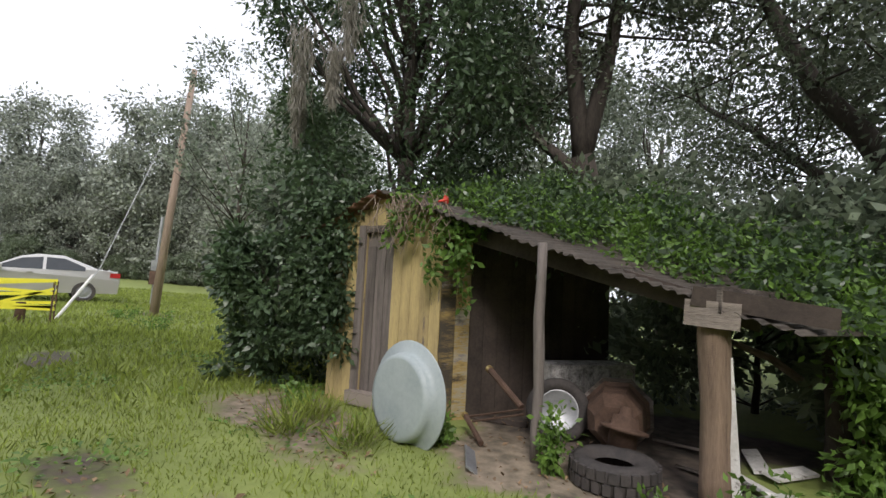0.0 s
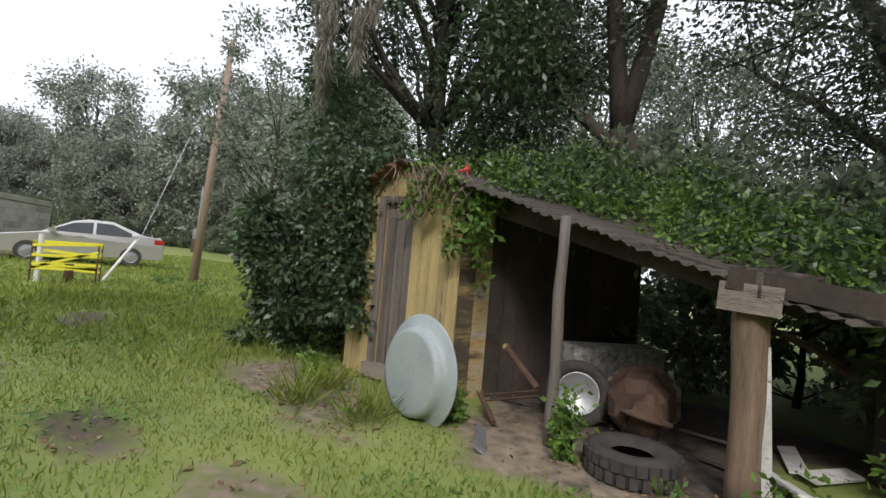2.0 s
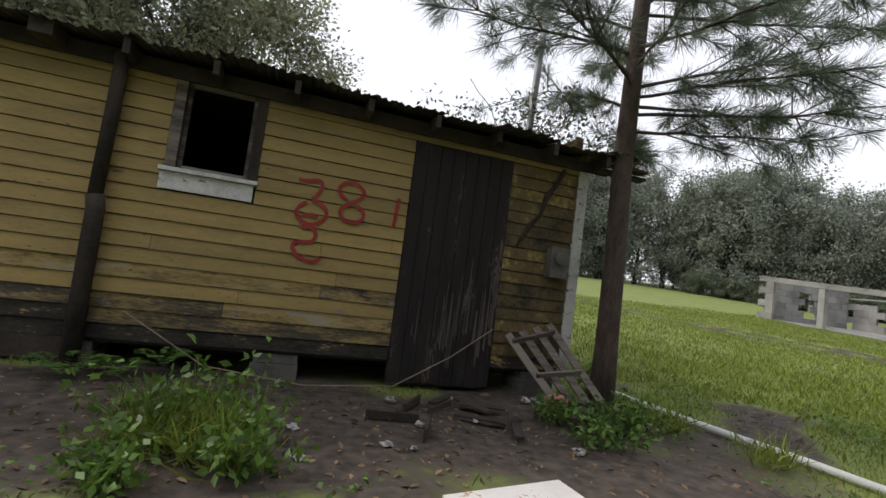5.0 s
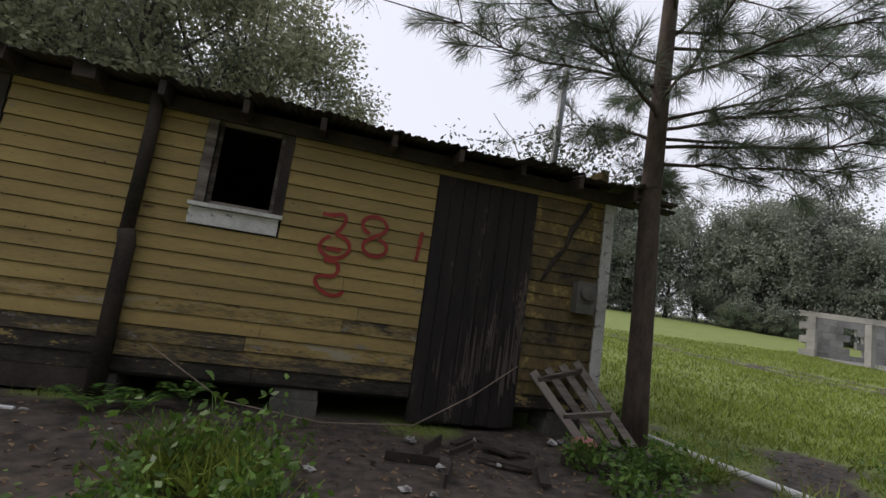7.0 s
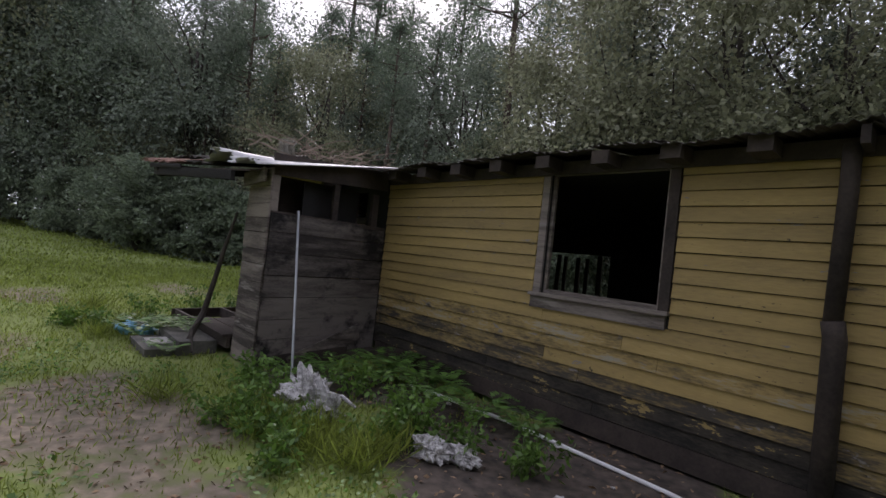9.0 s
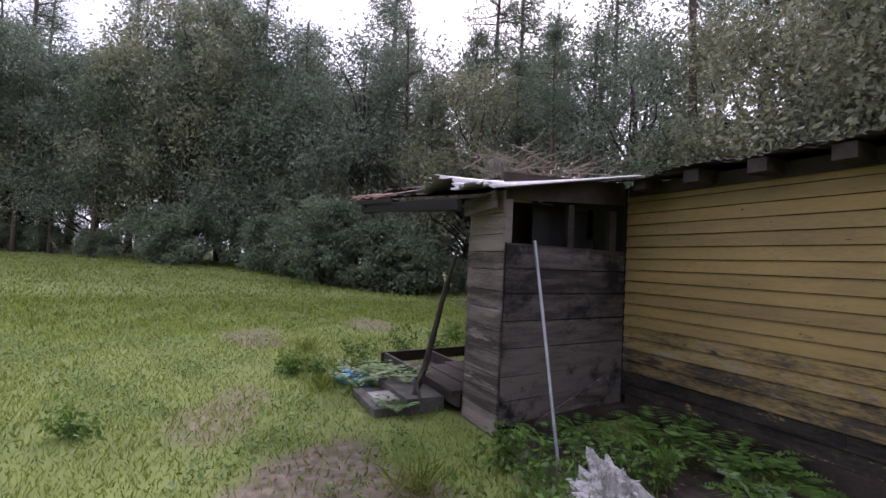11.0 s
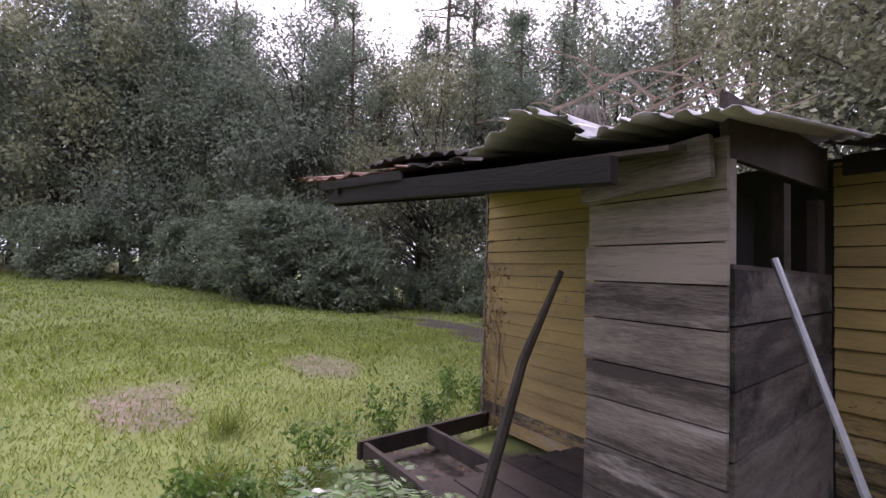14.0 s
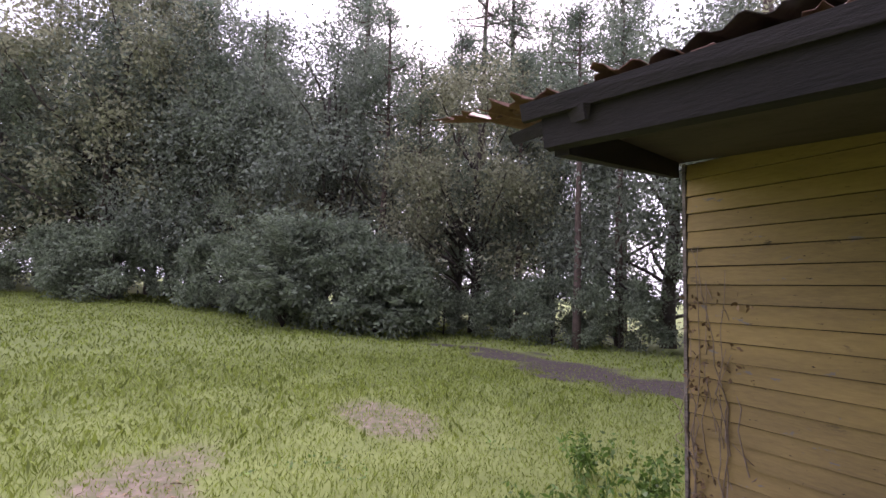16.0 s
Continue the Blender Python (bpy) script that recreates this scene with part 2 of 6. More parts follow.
# ---- mesh tools ----
class Geo:
    """Collects vertices and faces of one mesh."""

    def __init__(self):
        self.v, self.f = [], []

    def add(self, vs, fs):
        k = len(self.v)
        self.v += [tuple(x) for x in vs]
        self.f += [tuple(i + k for i in q) for q in fs]
        return self

    def hexa(self, p):
        """Eight corners: bottom four, then top four, both anticlockwise from above."""
        return self.add(p, [(3, 2, 1, 0), (4, 5, 6, 7), (0, 1, 5, 4), (1, 2, 6, 5), (2, 3, 7, 6), (3, 0, 4, 7)])

    def box(self, x0, x1, y0, y1, z0, z1, m=None):
        p = [Vector(q) for q in ((x0, y0, z0), (x1, y0, z0), (x1, y1, z0), (x0, y1, z0), (x0, y0, z1), (x1, y0, z1), (x1, y1, z1), (x0, y1, z1))]
        return self.hexa([m @ q for q in p] if m else p)

    def plank(self, a, b, w, t, up=(0, 0, 1), rough=0.0):
        """A board from a to b, w wide along up, t thick."""
        a, b, up = Vector(a), Vector(b), Vector(up)
        d = (b - a).normalized()
        s = d.cross(up).normalized() * t / 2
        u = s.cross(d).normalized() * w / 2
        j = lambda: Vector([random.uniform(-rough, rough) for _ in range(3)])
        return self.hexa([a - s - u + j(), b - s - u + j(), b + s - u + j(), a + s - u + j(), a - s + u + j(), b - s + u + j(), b + s + u + j(), a + s + u + j()])

    def tube(self, pts, radii, n=7, cap=True):
        pts = [Vector(p) for p in pts]
        k = len(self.v)
        side = None
        for i, p in enumerate(pts):
            d = (pts[min(i + 1, len(pts) - 1)] - pts[max(i - 1, 0)]).normalized()
            if side is None:
                side = d.orthogonal().normalized()
            side = (side - d * side.dot(d)).normalized()
            o = d.cross(side)
            r = radii[i] if hasattr(radii, "__len__") else radii
            self.v += [tuple(p + r * (math.cos(2 * math.pi * j / n) * side + math.sin(2 * math.pi * j / n) * o)) for j in range(n)]
        for i in range(len(pts) - 1):
            for j in range(n):
                a, b = k + i * n + j, k + i * n + (j + 1) % n
                self.f.append((a, b, b + n, a + n))
        if cap:
            self.f.append(tuple(k + j for j in reversed(range(n))))
            self.f.append(tuple(k + (len(pts) - 1) * n + j for j in range(n)))
        return self

    def lathe(self, prof, m=None, n=24):
        """Turned shape: (radius, height) pairs about the z axis of m."""
        m = m or Matrix.Identity(4)
        k = len(self.v)
        for r, z in prof:
            self.v += [tuple(m @ Vector((r * math.cos(2 * math.pi * j / n), r * math.sin(2 * math.pi * j / n), z))) for j in range(n)]
        for i in range(len(prof) - 1):
            for j in range(n):
                a, b = k + i * n + j, k + i * n + (j + 1) % n
                self.f.append((a, b, b + n, a + n))
        return self

    def lump(self, c, r, seed=0, rough=0.25, n=10, squash=(1, 1, 1)):
        k = len(self.v)
        for i in range(n + 1):
            for j in range(2 * n):
                th, ph = math.pi * i / n, math.pi * j / n
                d = Vector((math.sin(th) * math.cos(ph), math.sin(th) * math.sin(ph), math.cos(th)))
                q = r * (1 + rough * 2 * noise.noise(d * 1.7 + Vector((seed, seed * 0.7, 0))) + rough * noise.noise(d * 5 + Vector((seed, 0, 3))))
                self.v.append((c[0] + d.x * q * squash[0], c[1] + d.y * q * squash[1], c[2] + d.z * q * squash[2]))
        for i in range(n):
            for j in range(2 * n):
                a, b = k + i * 2 * n + j, k + i * 2 * n + (j + 1) % (2 * n)
                self.f.append((a, a + 2 * n, b + 2 * n, b))
        return self

    def mesh(self, name, material, smooth=False):
        me = bpy.data.meshes.new(name)
        me.from_pydata(self.v, [], self.f)
        if material:
            me.materials.append(material)
        if smooth:
            me.shade_smooth()
        return me


def thing(name, label, category, at=(0, 0, 0), group="", kind=""):
    ob = new(name)
    ob.location = at
    return tagged(ob, label, category, group, kind)


def part(name, geo, material, parent=None, label="", smooth=False):
    me = geo if isinstance(geo, bpy.types.Mesh) else geo.mesh(name, material, smooth)
    ob = new(name, me)
    if parent:
        ob.parent = parent
        ob.matrix_parent_inverse = parent_inverse(parent)
    return tagged(ob, label)


def parent_inverse(ob):
    """Lets children be given in world places."""
    return Matrix.Translation(ob.location).inverted() if ob.parent is None else Matrix.Identity(4)


def solo(name, geo, material, label, category, group="", kind="", smooth=False):
    return tagged(part(name, geo, material, None, "", smooth), label, category, group, kind)


def blades(points, dirs, length, width, seed=0, bend=0.0, normal=None):
    """Numpy leaf cards: a kite for each point, along dirs."""
    rng = np.random.default_rng(seed)
    n = len(points)
    d = dirs / np.maximum(np.linalg.norm(dirs, axis=1, keepdims=True), 1e-6)
    r = rng.normal(size=(n, 3)) if normal is None else normal + rng.normal(size=(n, 3)) * 0.35
    s = np.cross(d, r)
    s /= np.maximum(np.linalg.norm(s, axis=1, keepdims=True), 1e-6)
    length = np.broadcast_to(length, (n,))[:, None]
    width = np.broadcast_to(width, (n,))[:, None]
    up = np.cross(s, d) * length * bend
    mid = points + d * length * 0.45 + up
    v = np.stack([points, mid + s * width / 2, points + d * length, mid - s * width / 2], 1).reshape(-1, 3)
    return v


def card_mesh(name, v, material):
    n = len(v) // 4
    me = bpy.data.meshes.new(name)
    me.vertices.add(len(v))
    me.vertices.foreach_set("co", v.astype(np.float32).ravel())
    me.loops.add(n * 4)
    me.loops.foreach_set("vertex_index", np.arange(n * 4, dtype=np.int32))
    me.polygons.add(n)
    me.polygons.foreach_set("loop_start", np.arange(0, n * 4, 4, dtype=np.int32))
    me.update(calc_edges=True)
    me.materials.append(material)
    return me


def leaves_at(centres, radii, per, size, seed, droop=0.35, aspect=0.5):
    """Leaves round clump centres, as card vertices."""
    rng = np.random.default_rng(seed)
    c = np.repeat(np.asarray(centres, float), per, 0)
    r = np.repeat(np.asarray(radii, float), per)[:, None]
    off = rng.normal(size=c.shape) * 0.55
    p = c + off * r
    d = off + rng.normal(size=c.shape) * 0.8
    d[:, 2] -= droop
    ln = size * rng.uniform(0.6, 1.35, len(p))
    return blades(p, d, ln, ln * aspect, seed + 1, 0.08)


def smooth_step(x, a, b):
    t = np.clip((x - a) / (b - a), 0, 1)
    return t * t * (3 - 2 * t)


def soft(x, k=2.0):
    return np.log1p(np.exp(np.clip(x / k, -40, 40))) * k


def ground_height(x, y):
    x, y = np.asarray(x, float), np.asarray(y, float)
    h = -0.15 * smooth_step(-y, 3.2, 6.0) * smooth_step(x, -6, -2.5)
    h = h + 0.075 * soft(y - 2.5) * smooth_step(x, 0.5, 9)
    h = h + 0.018 * soft(x - 12)
    h = h + 0.035 * soft(-x - 17) * smooth_step(-y, -6, 4)
    far = np.hypot(x, y)
    h = np.where(far > 90, h * np.clip(1 - (far - 90) / 160, 0, 1), h)
    return h + 0.03 * np.sin(x * 0.9 + 1.3 * np.sin(y * 0.6)) * np.cos(y * 0.8)


def gz(x, y):
    return float(ground_height(x, y))


# ---- ground ----
BARE = [(-4.0, -1.0, 6.0, 1.5, 1.0), (-11.8, -0.9, 1.5, 1.1, 1.0), (-0.9, -2.2, 2.4, 1.6, 0.75), (-8.4, -3.6, 2.2, 1.0, 0.7), (-15.9, -3.7, 1.3, 0.75, 0.62), (-17.4, -0.8, 1.3, 0.7, 0.58),
        (-11.0, -4.2, 1.4, 0.5, 0.5), (-20.0, 5.5, 6.0, 1.3, 0.9), (-19.0, 4.2, 1.0, 0.4, 0.9), (0.0, -8.2, 2.4, 1.5, 0.95), (1.2, -5.9, 1.6, 0.6, 0.7), (-1.3, -5.2, 0.7, 0.35, 0.6),
        (0.1, -4.4, 0.5, 0.3, 0.6), (4.2, -3.6, 0.6, 0.25, 0.6), (12.6, -4.6, 0.8, 0.7, 0.6), (9.4, -2.2, 1.0, 0.6, 0.5), (-11.6, -1.5, 1.8, 1.0, 0.7), (-4.6, -2.9, 2.2, 0.8, 0.55)]


def bare_mask(x, y):
    x, y = np.asarray(x, float), np.asarray(y, float)
    w = 0.22 * np.sin(x * 2.3 + np.sin(y * 3.1)) + 0.2 * np.cos(y * 2.9 + 1.7 * np.sin(x * 1.9)) + 0.12 * np.sin(x * 6.1) * np.cos(y * 5.3)
    m = np.zeros(x.shape)
    for cx, cy, rx, ry, k in BARE:
        q = np.hypot((x - cx) / rx, (y - cy) / ry) + w * 1.1
        m = np.maximum(m, k * smooth_step(1.4 - q, 0, 0.95))
    # muddy track over the field
    tx = x - 8.5 - 0.62 * (18.5 - y)
    for o in (-0.9, 0.9):
        m = np.maximum(m, 0.9 * smooth_step(0.75 - np.abs(tx + o + w * 0.8), 0, 0.4) * smooth_step(y, -3, 1))
    return m


def axis(n, near, far, a):
    t = np.linspace(-1, 1, n)
    return near * t + (far - near) * np.sign(t) * np.abs(t) ** a


gx, gy = axis(300, 22, 700, 9) - 3, axis(260, 18, 700, 9) - 1
X, Y = np.meshgrid(gx, gy)
Z = ground_height(X, Y)
V = np.stack([X, Y, Z], -1).reshape(-1, 3)
idx = np.arange(len(V)).reshape(X.shape)
Q = np.stack([idx[:-1, :-1], idx[:-1, 1:], idx[1:, 1:], idx[1:, :-1]], -1).reshape(-1, 4)
gm = bpy.data.meshes.new("ground")
gm.from_pydata(V.tolist(), [], Q.tolist())
gm.shade_smooth()
at = gm.attributes.new("bare", "FLOAT", "POINT")
at.data.foreach_set("value", bare_mask(X, Y).ravel().astype(np.float32))
SAND = [(-8.4, -3.8, 1.8, 1.0), (-15.9, -3.7, 1.5, 0.9), (-17.4, -0.8, 1.5, 0.9), (-11.0, -4.2, 1.6, 0.7), (-1.5, -5.0, 1.2, 0.6), (1.2, -5.8, 1.6, 0.6), (-0.6, -7.0, 1.2, 0.5)]
sand = np.zeros(X.shape)
for cx, cy_, rx, ry in SAND:
    sand = np.maximum(sand, smooth_step(1.5 - np.hypot((X - cx) / rx, (Y - cy_) / ry), 0, 0.8))
at2 = gm.attributes.new("sand", "FLOAT", "POINT")
at2.data.foreach_set("value", sand.ravel().astype(np.float32))
GROUND = mat("grass_and_soil", (0.12, 0.155, 0.035), (0.22, 0.265, 0.07), 1.1, 0.95, 0.8, 22, c=(0.27, 0.25, 0.12), cpos=0.66)
n, l = GROUND.node_tree.nodes, GROUND.node_tree.links
att = n.new("ShaderNodeAttribute")
att.attribute_name = "bare"
soil = n.new("ShaderNodeValToRGB")
se = soil.color_ramp.elements
se[0].position, se[0].color, se[1].position, se[1].color = 0.3, (0.028, 0.023, 0.019, 1), 0.7, (0.12, 0.093, 0.072, 1)
sn = n.new("ShaderNodeTexNoise")
sn.inputs["Scale"].default_value, sn.inputs["Detail"].default_value = 9.0, 14
ge = n.new("ShaderNodeNewGeometry")
l.new(ge.outputs["Position"], sn.inputs["Vector"])
l.new(sn.outputs[0], soil.inputs[0])
th = n.new("ShaderNodeMath")
th.operation = "MULTIPLY_ADD"
l.new(sn.outputs[0], th.inputs[0])
th.inputs[1].default_value = 0.7
l.new(att.outputs["Fac"], th.inputs[2])
mr = n.new("ShaderNodeMapRange")
mr.inputs[1].default_value, mr.inputs[2].default_value = 0.62, 1.0
l.new(th.outputs[0], mr.inputs[0])
mx = n.new("ShaderNodeMix")
mx.data_type = "RGBA"
l.new(mr.outputs[0], mx.inputs["Factor"])
gr = [k for k in n if k.bl_idname == "ShaderNodeValToRGB" and k not in (soil,)][0]
l.new(gr.outputs[0], mx.inputs["A"])
att2 = n.new("ShaderNodeAttribute")
att2.attribute_name = "sand"
dry = n.new("ShaderNodeValToRGB")
de = dry.color_ramp.elements
de[0].position, de[0].color, de[1].position, de[1].color = 0.3, (0.09, 0.075, 0.052, 1), 0.68, (0.28, 0.225, 0.16, 1)
l.new(sn.outputs[0], dry.inputs[0])
mx2 = n.new("ShaderNodeMix")
mx2.data_type = "RGBA"
l.new(att2.outputs["Fac"], mx2.inputs["Factor"])
l.new(soil.outputs[0], mx2.inputs["A"])
l.new(dry.outputs[0], mx2.inputs["B"])
l.new(mx2.outputs["Result"], mx.inputs["B"])
l.new(mx.outputs["Result"], n["Principled BSDF"].inputs["Base Color"])
gm.materials.append(GROUND)
tagged(new("ground", gm), "grassy field with bare muddy patches and tracks", "ground", kind="structure")

# ---- yellow house ----
house = thing("house", "abandoned yellow clapboard house on block piers with broken windows", "house", (-6.5, 0, 0))
EAVE = 2.66


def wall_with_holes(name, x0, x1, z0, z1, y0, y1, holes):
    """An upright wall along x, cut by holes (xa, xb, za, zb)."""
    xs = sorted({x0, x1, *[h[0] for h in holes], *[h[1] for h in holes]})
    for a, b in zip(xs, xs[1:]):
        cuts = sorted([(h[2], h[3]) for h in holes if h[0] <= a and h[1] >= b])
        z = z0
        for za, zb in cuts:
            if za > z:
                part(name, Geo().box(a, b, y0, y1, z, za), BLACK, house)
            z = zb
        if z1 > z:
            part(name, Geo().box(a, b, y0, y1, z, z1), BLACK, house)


W1, W2, DOOR = (-7.02, -5.80, 1.31, 2.58), (-4.10, -3.52, 1.76, 2.55), (-1.99, -0.88, 0.0, 2.48)
ENTRY = (-11.28, -10.45, 0.1, 2.45)
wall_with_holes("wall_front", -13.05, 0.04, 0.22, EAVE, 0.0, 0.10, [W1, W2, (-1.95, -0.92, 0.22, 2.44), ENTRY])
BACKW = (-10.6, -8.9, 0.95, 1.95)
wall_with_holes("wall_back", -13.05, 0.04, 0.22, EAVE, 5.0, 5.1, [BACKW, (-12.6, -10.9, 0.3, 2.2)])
part("wall_end", Geo().box(-0.06, 0.04, 0.1, 5.0, 0.22, 2.95), YELLOWDIRT, house)
part("wall_far_end", Geo().box(-13.05, -12.95, 0.1, 5.0, 0.22, 2.95), YELLOWDIRT, house)
# partition and ceiling carry the room's shade in their near-black colour
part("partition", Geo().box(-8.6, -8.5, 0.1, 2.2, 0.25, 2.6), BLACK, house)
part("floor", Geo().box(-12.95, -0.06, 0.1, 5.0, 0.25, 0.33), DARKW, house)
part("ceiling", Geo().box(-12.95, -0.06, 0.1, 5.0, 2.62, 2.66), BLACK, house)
for k in range(6):
    x = BACKW[0] + 0.12 + k * 0.27 + random.uniform(-0.05, 0.05)
    part("stud", Geo().plank((x, 5.05, 0.95), (x + random.uniform(-0.03, 0.03), 5.05, 1.95 - random.uniform(0, 0.1)), 0.04, random.uniform(0.05, 0.1), (0, 1, 0)), DARKW, house)
# clapboards: each board is a wedge with its lower edge proud
ROW = 0.131


def clapboard(x0, x1, z, y=0.0, h=ROW):
    g = Geo()
    j = random.uniform(-0.003, 0.003)
    t = random.uniform(-0.004, 0.004)
    g.hexa([(x0, y - 0.026 + t, z + j), (x1, y - 0.026 - t, z - j), (x1, y - 0.001, z - j), (x0, y - 0.001, z + j), (x0, y - 0.010, z + h - 0.006), (x1, y - 0.010, z + h - 0.006), (x1, y - 0.001, z + h - 0.006), (x0, y - 0.001, z + h - 0.006)])
    return g


def board_wall(parent, x0, x1, z0, z1, holes, y=0.0, dirty=0.7, ends=(2.2, 4.6), rot=True):
    z = z0
    while z < z1 - 0.03:
        h = min(ROW, z1 - z)
        spans, cur = [], x0
        for a, b, za, zb in sorted(holes):
            if z < zb - 0.02 and z + h > za + 0.02:
                spans.append((cur, a))
                cur = b
        spans.append((cur, x1))
        for a, b in spans:
            while b - a > 0.02:
                e = b if b - a < 3.4 else a + random.uniform(*ends)
                low = z < dirty + (0.22 if rot and e < -4.3 else 0.0) + random.uniform(-0.2, 0.25)
                part("clapboard", clapboard(a, e - 0.004, z, y, h), ROT if rot and z < (0.50 if e < -4.3 else 0.33) + random.uniform(-0.12, 0.14) else SOOT if a > -0.9 else YELLOWDIRT if low else YELLOW, parent)
                a = e
        z += ROW


board_wall(house, -9.86, -0.05, 0.25, EAVE - 0.02, [(W1[0] - 0.1, W1[1] + 0.1, 1.19, 2.66), (W2[0] - 0.09, W2[1] + 0.09, 1.57, 2.64), (DOOR[0], DOOR[1], 0, 2.48)])
board_wall(house, -13.07, -11.34, 0.12, 2.86, [], -0.32, 0.3, rot=False)
part("baseboard", Geo().box(-9.8, -4.55, -0.03, -0.002, 0.06, 0.245), DARKW, house, "rotten dark skirting board")
part("corner_trim", Geo().box(-0.05, 0.075, -0.035, 0.05, 0.25, EAVE), WHITEP, house, "weathered white corner board")
part("corner_trim", Geo().box(-13.10, -13.075, -0.35, -0.2, 0.12, 2.86), BARN, house)
part("porch_wall", Geo().box(-13.07, -11.34, -0.318, -0.22, 0.12, 2.86), BLACK, house)
part("return_wall", Geo().box(-13.07, -13.0, -0.215, -0.003, 0.12, 2.86), YELLOWDIRT, house)


def window_unit(o, sill=WHITEP, sill_w=0.16, apron=WHITEP):
    x0, x1, z0, z1 = o
    w = part("window", Geo().box(x0 - 0.09, x0 - 0.003, -0.03, -0.002, z0 - 0.02, z1 + 0.07), BARN, house, "broken window with no glass")
    part("side_casing", Geo().box(x1 + 0.003, x1 + 0.09, -0.034, -0.002, z0 - 0.02, z1 + 0.07), DARKW, w)
    part("head_casing", Geo().box(x0 - 0.003, x1 + 0.003, -0.034, -0.002, z1, z1 + 0.07), DARKW, w)
    part("sill", Geo().box(x0 - 0.12, x1 + 0.1, -0.075, 0.09, z0 - 0.035, z0), sill, w)
    part("apron", Geo().box(x0 - 0.11, x1 + 0.07, -0.036, -0.002, z0 - sill_w, z0 - 0.04), apron, w, "weathered pale apron board")
    for a, b, c, d in ((x0, x0 + 0.035, z0, z1), (x1 - 0.035, x1, z0, z1), (x0 + 0.035, x1 - 0.035, z1 - 0.04, z1), (x0 + 0.035, x1 - 0.035, z0, z0 + 0.04)):
        part("sash", Geo().box(a, b, 0.03, 0.07, c, d), BARN, w)


window_unit(W1, BARN, apron=BARN)
window_unit(W2, sill_w=0.19)
# burnt plank door
door = part("door", Geo().box(-1.99, -0.88, -0.012, 0.02, 0.02, 2.48), CHAR, house, "closed charred plank door")
for k in range(8):
    x = -1.985 + k * 0.138
    part("plank", Geo().box(x, x + 0.132, -0.035 - random.uniform(0, 0.006), -0.013, 0.02 + random.uniform(0, 0.04), 2.47), CHAR, door)
for k in range(34):
    x = -0.92 - 0.95 * random.random() ** 1.5
    z0 = random.uniform(0.22, 0.75)
    z1 = z0 + random.uniform(0.2, 0.95) * (1 - 0.55 * (-0.9 - x))
    w = random.uniform(0.008, 0.026)
    y = -0.044 - 0.0004 * k / 3
    part("peeled_streak", Geo().hexa([(x - w, y, z0), (x + w * 0.6, y, z0 - 0.04), (x + w * 0.6, y + 0.003, z0 - 0.04), (x - w, y + 0.003, z0), (x - w * 0.3, y, z1), (x + w * 0.2, y, z1 - 0.03), (x + w * 0.2, y + 0.003, z1 - 0.03), (x - w * 0.3, y + 0.003, z1)]), PEEL, door, "pale bare wood streak")
# down pipe, eave boards and rafters
part("downpipe", Geo().tube([(-4.60, -0.10, 2.62), (-4.6, -0.10, 2.3), (-4.62, -0.1, 1.4)], 0.055, 10).tube([(-4.62, -0.1, 1.42), (-4.60, -0.1, 1.3), (-4.60, -0.1, 0.0)], 0.068, 10), DARKW, house, "dark rusted vent pipe", True)
part("fascia", Geo().plank((-9.8, -0.05, 2.60), (0.3, -0.05, 2.60), 0.13, 0.03), DARKW, house)
x = -9.5
while x < 0.2:
    part("rafter_tail", Geo().box(x, x + (0.16 if x < -4.7 else 0.05), -0.33, -0.07, 2.555, 2.675), DARKW, house)
    x += 0.62 if x < -4.7 else 0.66


def corrugated(geo, p, q, r, s, waves, amp=0.013, nv=5, ragged=0.0, sag=0.0):
    """A sheet p q (lower edge), s r (upper edge), waves across."""
    p, q, r, s = [Vector(a) for a in (p, q, r, s)]
    nu = max(8, waves * 6)
    k = len(geo.v)
    nrm = (q - p).cross(s - p).normalized()
    rag = [random.uniform(-ragged, ragged) for _ in range(nu + 1)]
    for i in range(nv + 1):
        for j in range(nu + 1):
            u, v = j / nu, i / nv
            v2 = v + (rag[j] * 0.5 + rag[j // 5 * 5]) * (1 - v)
            w = p.lerp(q, u).lerp(s.lerp(r, u), v2) + nrm * (amp * math.sin(u * waves * 2 * math.pi) - sag * math.sin(u * math.pi) * (1 - v) ** 2)
            geo.v.append(tuple(w))
    for i in range(nv):
        for j in range(nu):
            a = k + i * (nu + 1) + j
            geo.f.append((a, a + 1, a + nu + 2, a + nu + 1))
    return geo


def solid(ob, t=0.003):
    md = ob.modifiers.new("thickness", "SOLIDIFY")
    md.thickness = t
    return ob


x = -9.75
while x < 0.45:
    e = min(x + 0.66, 0.5)
    d = [random.uniform(-0.05, 0.05) for _ in range(4)]
    g = corrugated(Geo(), (x - 0.03, -0.38 + d[0], 2.70 + d[2] * 0.6), (e + 0.03, -0.38 + d[1], 2.70 + d[3] * 0.6), (e + 0.03, 2.6, 3.12), (x - 0.03, 2.6, 3.12), 9, amp=0.009, ragged=0.016, sag=random.uniform(-0.035, 0.035))
    solid(part("roof_sheet", g, DARKTIN, house, "blackened corrugated roof sheet", True))
    x = e
part("roof_back", Geo().hexa([(-13.4, 2.55, 3.05), (0.5, 2.55, 3.05), (0.5, 5.4, 2.68), (-13.4, 5.4, 2.68), (-13.4, 2.55, 3.1), (0.5, 2.55, 3.1), (0.5, 5.4, 2.73), (-13.4, 5.4, 2.73)]), DARKTIN, house)
